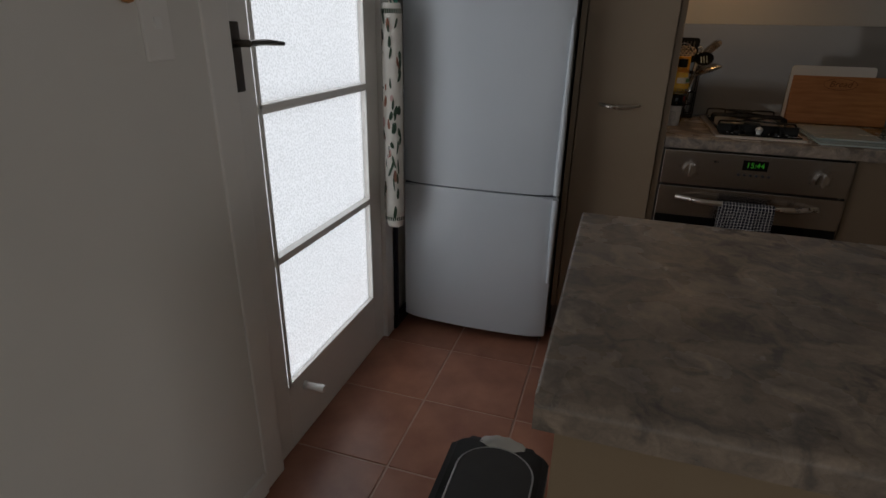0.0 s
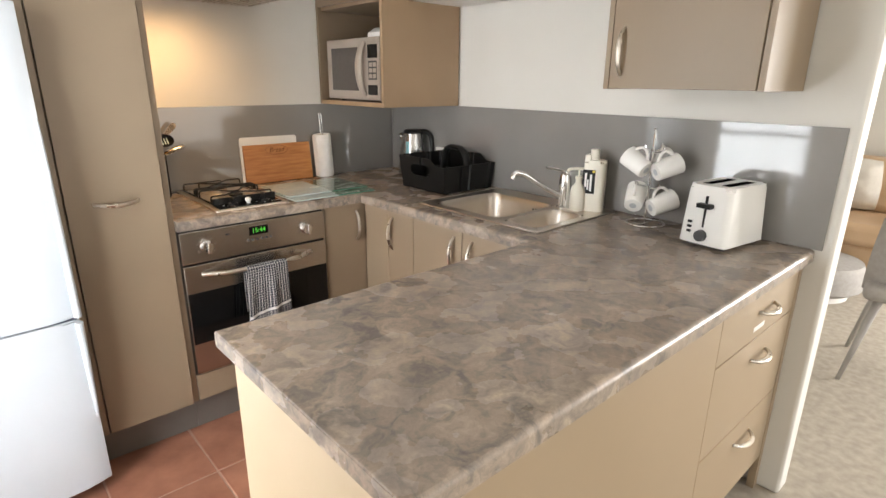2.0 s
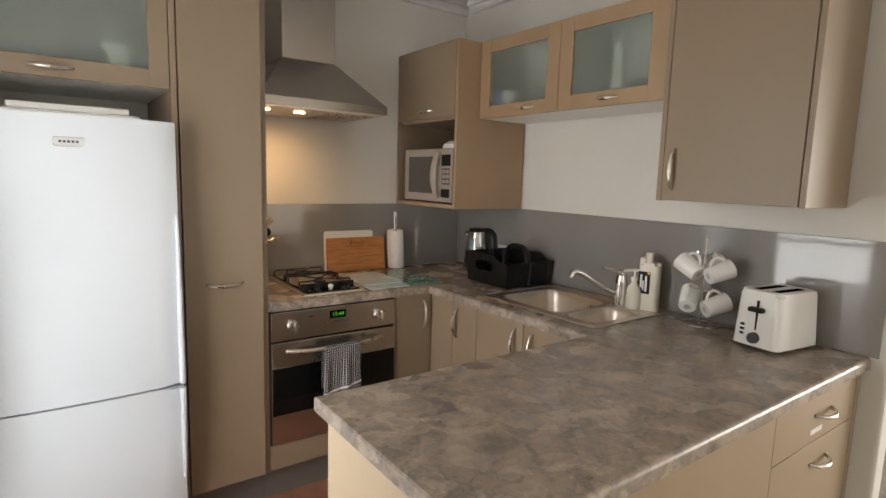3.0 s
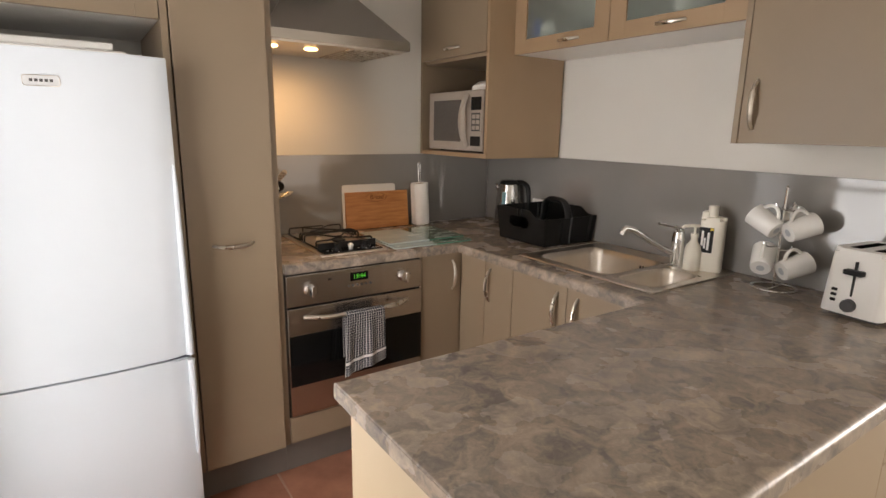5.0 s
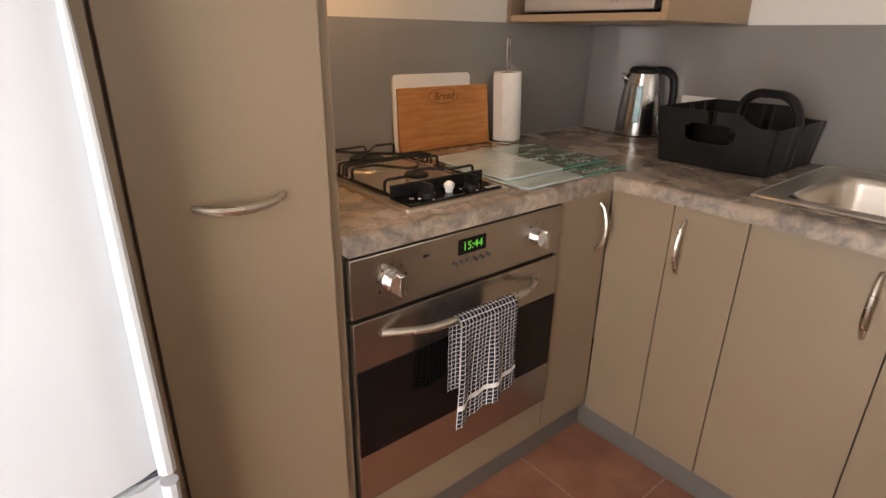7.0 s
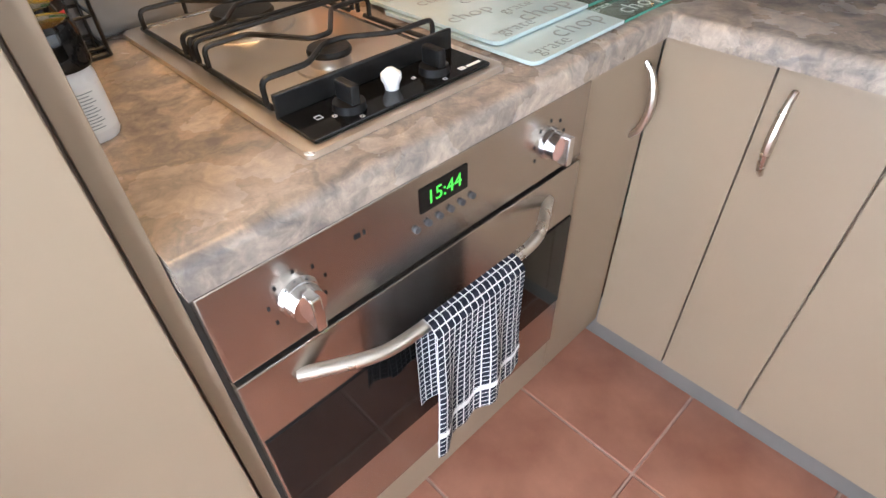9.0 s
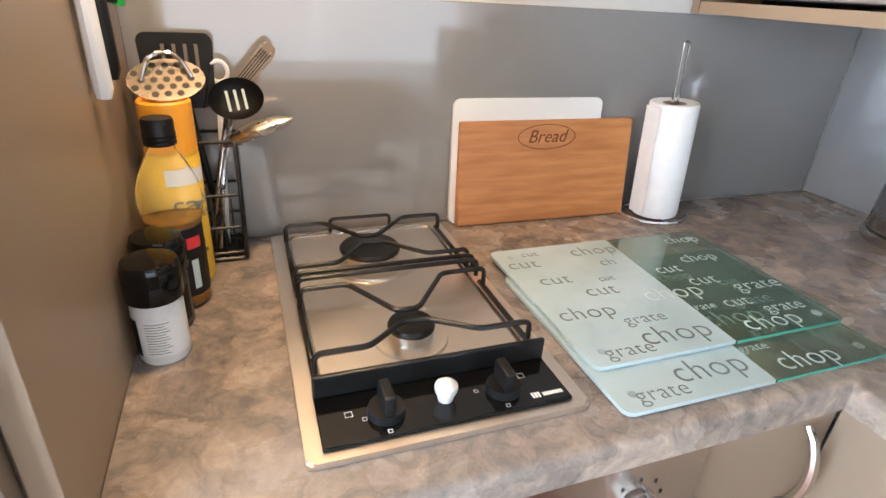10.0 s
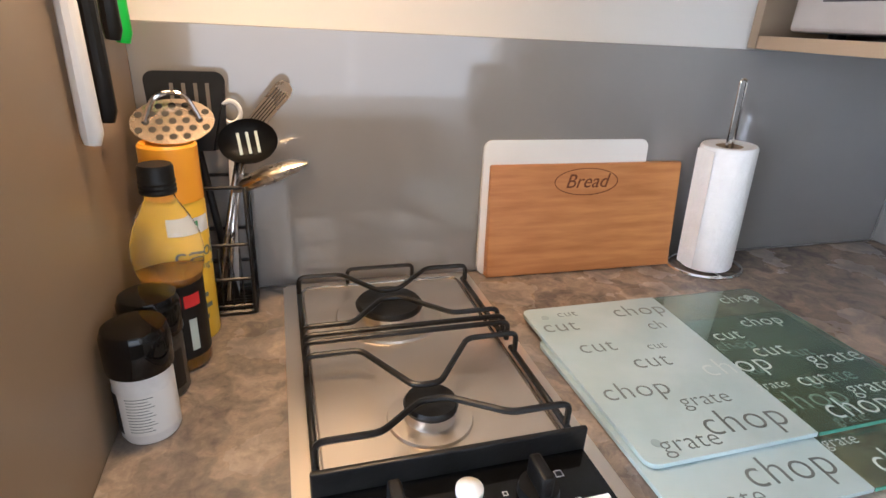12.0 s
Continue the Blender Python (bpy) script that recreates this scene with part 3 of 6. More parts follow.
for a, c in (((x1 - f, 2.452, z0), (x1, 2.47, z1)), ((x0 + f, 2.452, z0), (x1 - f, 2.47, z0 + f)), ((x0 + f, 2.452, z1 - f), (x1 - f, 2.47, z1))):
    part("door_rail", B(a, c, 0.001), TAUPE, d)
p = part("pane", B((x0 + f, 2.459, z0 + f), (x1 - f, 2.463, z1 - f)), FROST_CAB, d, "frosted glass pane")
p.visible_shadow = False
handle(d, (-0.14, 2.452, 1.745), (-0.02, 2.452, 1.745), (0, -0.022, -0.004))

# ---- appliances ----
fr = thing("fridge", (-0.07, 2.66, 0), "white fridge freezer with two doors", "fridge")
part("body", B((-0.372, 2.402, 0.04), (0.238, 2.98, 1.585), 0.008), FRIDGE, fr)
part("base", B((-0.36, 2.42, 0.0), (0.225, 2.95, 0.04)), BLACK, fr)


def fridge_door(z0, z1):
    """A softly bowed door front with a scooped grip along its right edge."""
    bm, n = bmesh.new(), 16
    out = []
    for i in range(n + 1):
        s = i / n
        out.append((-0.377 + 0.618 * s, 2.345 - 0.016 * math.sin(math.pi * s) + (0.012 if i in (0, n) else 0)))
    prism(bm, out + [(0.241, 2.4), (-0.377, 2.4)], z0, z1)
    bmesh.ops.bevel(bm, geom=[e for e in bm.edges if abs(e.verts[0].co.z - e.verts[1].co.z) < 1e-5 and max(v.co.y for v in e.verts) < 2.37], offset=0.006, segments=2, affect="EDGES")
    return bm


GAP = surf("dark_door_seal", (0.05, 0.06, 0.08), (0.06, 0.07, 0.09), 9, 0.7)
d1 = part("door", fridge_door(0.664, 1.59), FRIDGE, fr)
d2 = part("door", fridge_door(0.048, 0.657), FRIDGE, fr)
part("seal", B((-0.37, 2.352, 0.657), (0.235, 2.4, 0.664)), GAP, fr, "dark door gap")
for par, z0, z1 in ((d1, 0.67, 1.28), (d2, 0.3, 0.652)):
    b = bmesh.new()
    pts = [Vector((0.236, 2.352, z0 + (z1 - z0) * i / 12)) for i in range(13)]
    for i, p in enumerate(pts):
        s = i / 12 if par is d1 else 1 - i / 12
        p.y -= 0.012 * (1 - s) ** 0.5
    tube(b, pts, [0.012 * (0.35 + 0.65 * (1 - (i / 12 if par is d1 else 1 - i / 12)) ** 0.5) for i in range(13)], 10)
    part("grip", b, FRIDGE, par)
b = prism(bmesh.new(), round_rect(-0.102, 1.493, -0.022, 1.52, 0.006, 4), 0, 0.0015, Matrix(((1, 0, 0, 0), (0, 0, -1, 2.3287), (0, 1, 0, 0), (0, 0, 0, 1))))
part("badge", b, flat("silver_badge", (0.62, 0.64, 0.66), 0.3, 0.6), d1, "small silver badge")
part("badge_line", tube(bmesh.new(), [(x, 2.327, z) for x, z in round_rect(-0.102, 1.493, -0.022, 1.52, 0.006, 4)], 0.0008, 5, True), NICKEL, d1, "grey badge outline")
for k in range(5):
    part("badge_mark", B((-0.088 + 0.011 * k, 2.3262, 1.5035), (-0.0805 + 0.011 * k, 2.3273, 1.511)), GREY_PLASTIC, d1)

fr.matrix_basis = Matrix.Translation((0.014, 0, 0)) @ fr.matrix_basis

ov = thing("oven", (0.9, 2.7, 0.27), "stainless steel built-in oven with black glass door", "oven")
b = B((0.622, 2.472, 0.274), (1.186, 2.89, 0.856))
# Oven body in the painted shade colour behind the front gaps.
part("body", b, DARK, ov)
part("control_panel", B((0.608, 2.45, 0.73), (1.202, 2.472, 0.852), 0.002), STEEL, ov)
dr = part("door", B((0.608, 2.448, 0.278), (1.202, 2.47, 0.722), 0.002), STEEL, ov)
part("window", B((0.611, 2.4455, 0.405), (1.199, 2.4483, 0.613), 0.0005), BLACK_GLASS, dr, "black glass band")
hb = rounded([(0.672, 2.449, 0.683), (0.757, 2.4, 0.685), (0.9, 2.394, 0.685), (1.043, 2.4, 0.685), (1.128, 2.449, 0.683)], 0.03, 5)
part("handle", tube(bmesh.new(), hb, 0.0085, 12), NICKEL, dr, "satin steel bar handle")
for kx in (0.7, 1.112):
    b = cyl(bmesh.new(), (kx, 2.45, 0.79), (kx, 2.442, 0.79), 0.024, 0.022)
    cyl(b, (kx, 2.442, 0.79), (kx, 2.428, 0.79), 0.021, 0.019)
    box(b, (kx - 0.006, 2.412, 0.768), (kx + 0.006, 2.43, 0.812), 0.002)
    part("knob", b, CHROME, ov, "chrome control knob")
b = B((0.868, 2.4485, 0.8), (0.946, 2.4497, 0.834))
disp = part("display", b, BLACK_GLASS, ov, "black clock display")
b = text_mesh(bmesh.new(), "15:44", pose(0.907, 2.4483, 0.817, 90, 0, 0), 0.026, 0.0002)
part("digits", b, flat("green_led", (0.08, 0.6, 0.04), 0.5, 0, 0.4), disp, "lit green digits")
for i in range(6):
    part("button", cyl(bmesh.new(), (0.86 + 0.019 * i, 2.45, 0.782), (0.86 + 0.019 * i, 2.446, 0.782), 0.0045, n=12), GREY_PLASTIC, ov)
for kx in (0.7, 1.112):
    for i in range(7):
        w = radians(40 * i - 30)
        q = Vector((kx + 0.034 * math.cos(w), 2.4496, 0.79 + 0.034 * math.sin(w)))
        part("dial_mark", B(q - Vector((0.0015, 0.0004, 0.0025)), q + Vector((0.0015, 0.0002, 0.0025))), BLACK, ov)
for x0, x1 in ((0.775, 0.783), (0.787, 0.79)):
    part("dial_mark", B((x0, 2.4492, 0.818), (x1, 2.4498, 0.824)), BLACK, ov)

# cooker hood
hd = thing("cooker_hood", (0.9, 2.8, 1.72), "stainless steel chimney cooker hood, lights on", "cooker hood")
b = bmesh.new()
HX0, HX1, HY0 = 0.612, 1.212, 2.57
base = [(HX0, HY0), (HX1, HY0), (HX1, 3.005), (HX0, 3.005)]
prism(b, base, 1.715, 1.75)
top = [(0.77, 2.75), (1.03, 2.75), (1.03, 3.005), (0.77, 3.005)]
lo = [b.verts.new((x, y, 1.75)) for x, y in base]
hi = [b.verts.new((x, y, 1.945)) for x, y in top]
for i in range(4):
    b.faces.new((lo[i], lo[(i + 1) % 4], hi[(i + 1) % 4], hi[i]))
bmesh.ops.remove_doubles(b, verts=b.verts[:], dist=1e-4)
part("canopy", b, HOOD_STEEL, hd)
part("chimney", B((0.772, 2.752, 1.945), (1.028, 3.005, 2.455), 0.002), HOOD_STEEL, hd)
part("underside", B((HX0 + 0.02, HY0 + 0.02, 1.708), (HX1 - 0.02, 2.99, 1.716)), STEEL_SINK, hd, "steel filter panel")
for lx in (0.676, 0.838):
    part("lamp", cyl(bmesh.new(), (lx, 2.72, 1.7075), (lx, 2.72, 1.7025), 0.027, 0.024), flat("warm_hood_lamp", (1.0, 0.6, 0.24), 0.4, 0, 22.0), hd, "lit warm lamp")
b = bmesh.new()
for i in range(9):
    box(b, (0.96 + 0.025 * i, 2.62, 1.703), (0.972 + 0.025 * i, 2.95, 1.7079))
part("filter_slat", b, NICKEL, hd)
# ---- sink ----
SNK = thing("sink", (1.73, 1.84, 0.9), "stainless steel sink with a large and a small bowl", "sink")


def bowl_surface(x0, y0, x1, y1, depth, r):
    """A pressed bowl with a rolled rim, open above."""
    bm, rings = bmesh.new(), []
    for inset, z in ((-0.006, 0.9042), (-0.001, 0.9056), (0.004, 0.899), (0.008, 0.88), (0.018, 0.905 - depth + 0.03), (0.035, 0.905 - depth + 0.006), (0.06, 0.905 - depth)):
        o = round_rect(x0 + inset, y0 + inset, x1 - inset, y1 - inset, max(r - inset * 0.6, 0.02), 6)
        rings.append([bm.verts.new((x, y, z)) for x, y in o])
    for lo, hi in zip(rings, rings[1:]):
        for i in range(len(lo)):
            bm.faces.new((lo[i], lo[(i + 1) % len(lo)], hi[(i + 1) % len(lo)], hi[i]))
    bm.faces.new(rings[-1])
    return bm


b = bmesh.new()
X0, Y0, X1, Y1 = 1.478, 1.505, 1.968, 2.138
for a, c in (((X0, Y0), (X1, 1.538)), ((X0, 2.078), (X1, Y1)), ((X0, 1.538), (1.517, 2.078)), ((1.872, 1.708), (X1, 2.078)), ((1.81, 1.538), (X1, 1.708)), ((1.517, 1.692), (1.81, 1.724)), ((1.81, 1.708), (1.872, 1.724))):
    box(b, (a[0], a[1], 0.9002), (c[0], c[1], 0.9048))
part("rim", b, STEEL_SINK, SNK)
part("rim_edge", tube(bmesh.new(), [(x, y, 0.903) for x, y in round_rect(X0, Y0, X1, Y1, 0.03)], 0.0035, 6, True), STEEL_SINK, SNK)
big = part("bowl", bowl_surface(1.519, 1.722, 1.872, 2.078, 0.17, 0.06), STEEL_SINK, SNK, "large satin steel bowl")
small = part("bowl", bowl_surface(1.519, 1.538, 1.812, 1.694, 0.12, 0.05), STEEL_SINK, SNK, "small satin steel bowl")
for par, cx, cy, cz in ((big, 1.695, 1.9, 0.737), (small, 1.665, 1.616, 0.787)):
    part("drain", lathe(bmesh.new(), (cx, cy, cz), [(0.036, -0.002), (0.038, 0.002), (0.03, 0.003), (0.026, -0.001), (0.0, -0.001)], 24), CHROME, par)
for i in range(3):
    part("overflow_slot", B((1.861, 1.8 + 0.013 * i, 0.852), (1.868, 1.808 + 0.013 * i, 0.874), 0.002), BLACK, big)

tap = thing("mixer_tap", (1.86, 1.675, 0.9), "chrome single-lever kitchen mixer tap", "tap")
b = lathe(bmesh.new(), (1.86, 1.675, 0.9), [(0.0, 0.003), (0.03, 0.003), (0.031, 0.01), (0.024, 0.016), (0.023, 0.1), (0.024, 0.115), (0.02, 0.14), (0.012, 0.148), (0.0, 0.15)], 24)
part("body", b, CHROME, tap)
part("spout", tube(bmesh.new(), rounded([(1.85, 1.68, 0.955), (1.79, 1.71, 0.985), (1.7, 1.758, 1.05), (1.668, 1.775, 1.056), (1.66, 1.779, 1.03)], 0.03), 0.0105, 12), CHROME, tap)
b = tube(bmesh.new(), rounded([(1.862, 1.672, 1.04), (1.845, 1.672, 1.058), (1.765, 1.7, 1.075)], 0.02), [0.016, 0.014, 0.011, 0.009, 0.008, 0.007, 0.006, 0.005], 10)
part("lever", b, CHROME, tap)

sp = thing("soap_pump_bottle", (1.865, 1.622, 0.9), "white pump bottle of hand soap", "soap bottle")
CREAMY = surf("cream_bottle_plastic", (0.74, 0.7, 0.6), (0.79, 0.75, 0.66), 9, 0.35)
b = lathe(bmesh.new(), (1.872, 1.62, 0.9), [(0.0, 0.0035), (0.027, 0.0035), (0.03, 0.01), (0.03, 0.075), (0.026, 0.095), (0.012, 0.115), (0.011, 0.128), (0.0, 0.128)], 28)
part("bottle", b, CREAMY, sp)
b = cyl(bmesh.new(), (1.872, 1.62, 1.028), (1.872, 1.62, 1.04), 0.014)
cyl(b, (1.872, 1.62, 1.04), (1.872, 1.62, 1.065), 0.004, n=10)
tube(b, rounded([(1.886, 1.612, 1.068), (1.86, 1.628, 1.07), (1.836, 1.642, 1.068), (1.832, 1.645, 1.06)], 0.006), 0.006, 10)
part("pump", b, CREAMY, sp)
dt = thing("detergent_bottle", (1.915, 1.578, 0.9), "tall white detergent bottle with a dark label", "bottle")
R = pose(1.918, 1.578, 0.9, 0, 0, 20)
b = prism(bmesh.new(), round_rect(-0.03, -0.042, 0.03, 0.042, 0.02), 0.0, 0.205, R)
bmesh.ops.bevel(b, geom=[e for e in b.edges if min(v.co.z for v in e.verts) > 1.1], offset=0.012, segments=3, affect="EDGES")
cyl(b, R @ Vector((0, 0.006, 0.205)), R @ Vector((0, 0.006, 0.245)), 0.017)
box(b, (-0.022, 0.016, 0.2), (0.022, 0.04, 0.225), 0.006, rot=R)
part("bottle", b, CREAMY, dt)
b = B((-0.0315, -0.008, 0.075), (-0.0302, 0.04, 0.168), rot=R)
lab = part("label", b, BLACK, dt, "dark printed label")
for y0, y1, z0, z1 in ((0.004, 0.012, 0.085, 0.15), (0.016, 0.022, 0.09, 0.13), (0.024, 0.032, 0.1, 0.155)):
    part("label_mark", B((-0.0322, y0, z0), (-0.0316, y1, z1), rot=R), WHITE, lab)
part("label_spot", B((-0.0322, -0.007, 0.158), (-0.0316, 0.004, 0.167), rot=R), flat("yellow_label", (0.75, 0.55, 0.08), 0.5), lab, "small yellow spot")

# ---- mug tree and mugs ----
MT = Vector((1.888, 1.335, 0.9))
mt = thing("mug_tree", MT, "chrome wire mug tree with a ring base", "mug tree")
ring = [(MT.x + 0.065 * math.cos(k * math.pi / 12), MT.y + 0.065 * math.sin(k * math.pi / 12), 0.904) for k in range(24)]
part("base_ring", tube(bmesh.new(), ring, 0.004, 8, True), CHROME, mt)
b = tube(bmesh.new(), [MT + Vector((-0.065, 0, 0.004)), MT + Vector((0.065, 0, 0.004))], 0.003)
tube(b, [MT + Vector((0, 0, 0.004)), MT + Vector((0, 0, 0.335))], 0.004)
tube(b, [MT + Vector((0.008 * math.cos(k), 0, 0.335 + 0.008 * math.sin(k))) for k in (i * math.pi / 6 for i in range(12))], 0.002, 6, True)
part("post", b, CHROME, mt)


def mug():
    """A white mug lying with its mouth along -y, hung by its handle above."""
    t = thing("mug", (0, 0, 0), "plain white ceramic mug hanging on the mug tree", "mug", "mugs on the tree")
    turn = Matrix.Rotation(radians(90), 4, "X")
    prof = [(0.0, 0.0), (0.03, 0.0), (0.032, 0.004), (0.036, 0.05), (0.038, 0.09), (0.0355, 0.09), (0.033, 0.05), (0.029, 0.007), (0.0, 0.006)]
    part("cup", lathe(bmesh.new(), (0, 0.045, 0), prof, 28, turn), CERAMIC, t)
    part("foot_mark", cyl(bmesh.new(), (0, 0.0455, 0), (0, 0.0462, 0), 0.012), flat("grey_stamp", (0.4, 0.42, 0.44), 0.4), t, "grey stamp under the foot")
    h = tube(bmesh.new(), [(0, 0.028 - 0.06 * i / 10, 0.033 + 0.026 * math.sin(math.pi * i / 10) ** 0.7) for i in range(11)], 0.0055, 8)
    part("grip", h, CERAMIC, t)
    return t


first = mug()
AWAY, SIDE, UP = Vector((0.874, 0.486, 0)), Vector((0.486, -0.874, 0)), Vector((0, 0, 1))
spots = ((1.122, SIDE * -0.05 - AWAY * 0.012, SIDE * -0.62 + AWAY * 0.45 + UP * 0.42), (1.112, SIDE * 0.05 - AWAY * 0.02, SIDE * 0.7 + AWAY * 0.42 + UP * 0.3),
         (1.12, SIDE * 0.035 + AWAY * 0.062, SIDE * 0.25 + AWAY * 0.85 + UP * 0.35), (1.0, SIDE * -0.042 - AWAY * 0.012, SIDE * 0.12 + AWAY * 0.75 + UP * 0.5), (0.985, SIDE * 0.048 - AWAY * 0.02, SIDE * 0.72 + AWAY * 0.45 + UP * 0.3))
for n_, (zz, off, axis) in enumerate(spots):
    y_ = -axis.normalized()
    z_ = (UP - y_ * UP.dot(y_)).normalized()
    x_ = y_.cross(z_)
    place = Vector((MT.x, MT.y, zz)) + off
    m = Matrix.Translation(place) @ Matrix((x_, y_, z_)).transposed().to_4x4()
    hook = place + z_ * 0.06
    part("arm", tube(bmesh.new(), rounded([(MT.x, MT.y, hook.z - 0.008), Vector((MT.x + (hook.x - MT.x) * 0.6, MT.y + (hook.y - MT.y) * 0.6, hook.z - 0.006)), hook, hook + UP * 0.012], 0.01), 0.003, 6), CHROME, mt)
    if n_ == 0:
        first.matrix_basis = m
    else:
        first_copy = copy_thing(first, m)

# ---- toaster ----
TS = pose(1.735, 1.07, 0.9, 0, 0, -8)
to = thing("toaster", (1.85, 1.06, 0.9), "white two-slice toaster with a black lever and dial", "toaster")
b = bmesh.new()
prism(b, round_rect(0.0, -0.078, 0.235, 0.078, 0.022), 0.014, 0.196, TS)
for v in b.verts:
    lx = (TS.inverted() @ v.co)
    k = 1 - 0.1 * (lx.z - 0.014) / 0.18
    v.co = TS @ Vector((0.1175 + (lx.x - 0.1175) * k, lx.y * k, lx.z))
bmesh.ops.bevel(b, geom=[e for e in b.edges if min(v.co.z for v in e.verts) > 1.09], offset=0.012, segments=3, affect="EDGES")
body = part("body", b, WHITE, to)
# Flush black plates take the place of the shade inside the openings.
for y in (-0.03, 0.03):
    part("slot", B((0.045, y - 0.014, 0.1955), (0.19, y + 0.014, 0.1965), rot=TS), SLOT, body, "dark bread slot")
part("lever_slot", B((0.0035, -0.003, 0.06), (0.012, 0.003, 0.165), rot=TS), BLACK, body)
part("lever", B((-0.012, -0.024, 0.128), (0.012, 0.024, 0.143), 0.004, rot=TS), BLACK, to)
part("dial", cyl(bmesh.new(), TS @ Vector((0.006, -0.0, 0.042)), TS @ Vector((-0.012, -0.0, 0.042)), 0.019, 0.017), GREY_PLASTIC, to)
for z in (0.045, 0.06, 0.075):
    part("button", B((-0.001, 0.036, z), (0.008, 0.05, z + 0.008), 0.002, rot=TS), BLACK, to)
for x in (0.03, 0.2):
    part("foot", B((x, -0.06, 0.001), (x + 0.02, 0.06, 0.0145), rot=TS), GREY_PLASTIC, to)


def socket(at, w, h, normal_x):
    s = thing("power_socket", at, "white plastic double power socket on the splashback", "socket")
    x, y, z = at
    part("plate", B((x - 0.01, y - w / 2, z - h / 2), (x, y + w / 2, z + h / 2), 0.003), WHITE, s)
    for k in (-1, 1):
        part("switch", B((x - 0.014, y + k * w * 0.3 - 0.006, z + h * 0.12), (x - 0.0098, y + k * w * 0.3 + 0.006, z + h * 0.36), 0.001), WHITE, s)
        part("outlet_slot", B((x - 0.0106, y + k * w * 0.22 - 0.003, z - h * 0.25), (x - 0.0099, y + k * w * 0.22 + 0.003, z - h * 0.05)), GREY_PLASTIC, s)


socket((1.9908, 2.547, 1.022), 0.115, 0.07, -1)

# ---- black caddy and kettle ----
cd = thing("storage_caddy", (1.82, 2.34, 0.9), "black plastic carry caddy with a centre handle", "caddy")
CX0, CX1, CY0, CY1 = 1.65, 1.982, 2.168, 2.492


def rim(s, dip):
    """Height of the caddy's wall: low at one end, then a soft step up."""
    k = min(1.0, max(0.0, (s - 0.14) / 0.2))
    return 0.155 - dip * (1 - k * k * (3 - 2 * k))


def caddy_side(axis, at, lo, hi, lean, dip, hole, level=None):
    """One wall of the caddy: a slab with a curved top edge, and a grip hole where asked."""
    bm = bmesh.new()
    n = 28
    for k in range(n):
        s0, s1 = k / n, (k + 1) / n
        spans = []
        tops = [level or rim(s, dip) for s in (s0, s1)]
        mid = (s0 + s1) / 2
        if hole and abs(mid - 0.54) < 0.21:
            hh = 0.026 * max(0.0, 1 - (abs(mid - 0.54) / 0.21) ** 6) ** 0.5
            spans = [(0.004, 0.095 - hh), (0.095 + hh, None)]
        else:
            spans = [(0.004, None)]
        for z0, z1 in spans:
            vs = []
            for off in (0.0, 0.005):
                for s, tp in ((s0, tops[0]), (s1, tops[1])):
                    for z in (z0, tp if z1 is None else z1):
                        p = lo + (hi - lo) * s
                        inset = lean * (1 - z / 0.15)
                        q = 0.028 * (1 - z / 0.15)
                        p = p + (0.5 - s) * 2 * q * 0.5
                        c = at + (inset + off if lean > 0 else inset - off)
                        vs.append(bm.verts.new((c, p, 0.9 + z) if axis == "x" else (p, c, 0.9 + z)))
            a0, a1, b0, b1, c0, c1, d0, d1 = vs
            for f in ((a0, b0, b1, a1), (c0, c1, d1, d0), (a1, b1, d1, c1), (a0, c0, d0, b0), (a0, a1, c1, c0), (b0, d0, d1, b1)):
                bm.faces.new(f)
    bmesh.ops.remove_doubles(bm, verts=bm.verts[:], dist=1e-5)
    return bm


part("side", caddy_side("x", CX0, CY0, CY1, 0.014, 0.03, True), BLACK, cd)
part("side", caddy_side("x", CX1, CY0, CY1, -0.014, 0.03, False), BLACK, cd)
part("end", caddy_side("y", CY0, CX0, CX1, 0.014, 0.03, False, 0.125), BLACK, cd)
part("end", caddy_side("y", CY1, CX0, CX1, -0.014, 0.0, False), BLACK, cd)
part("base", B((CX0 + 0.014, CY0 + 0.014, 0.904), (CX1 - 0.014, CY1 - 0.014, 0.91)), BLACK, cd)
for x in (1.72, 1.9):
    for y in (2.22, 2.46):
        part("foot", cyl(bmesh.new(), (x, y, 0.9), (x, y, 0.9045), 0.012), BLACK, cd)
part("divider", B((1.8, CY0 + 0.018, 0.909), (1.808, CY1 - 0.014, 1.0), 0.002), BLACK, cd)
b = tube(bmesh.new(), rounded([(1.804, 2.185, 0.98), (1.804, 2.182, 1.045), (1.804, 2.205, 1.085), (1.804, 2.23, 1.098), (1.804, 2.3, 1.1), (1.804, 2.33, 1.075), (1.804, 2.342, 0.98)], 0.025), 0.012, 10)
for v in b.verts:
    v.co.x = 1.804 + (v.co.x - 1.804) * 1.7
part("handle", b, BLACK, cd)

KT = Vector((1.913, 2.715, 0.9))
kt = thing("kettle", KT, "brushed steel electric kettle with a blue water gauge", "kettle")
K_STEEL = surf("kettle_steel", (0.5, 0.49, 0.48), (0.56, 0.55, 0.54), 10, 0.2, metal=1.0, stretch=(1, 1, 30))
part("base", lathe(bmesh.new(), KT, [(0.0, 0.0), (0.076, 0.0), (0.078, 0.006), (0.078, 0.018), (0.07, 0.022), (0.0, 0.022)]), K_STEEL, kt)
part("body", lathe(bmesh.new(), KT, [(0.0, 0.0225), (0.073, 0.023), (0.073, 0.03), (0.067, 0.12), (0.057, 0.2), (0.054, 0.222), (0.05, 0.225), (0.0, 0.225)]), K_STEEL, kt)
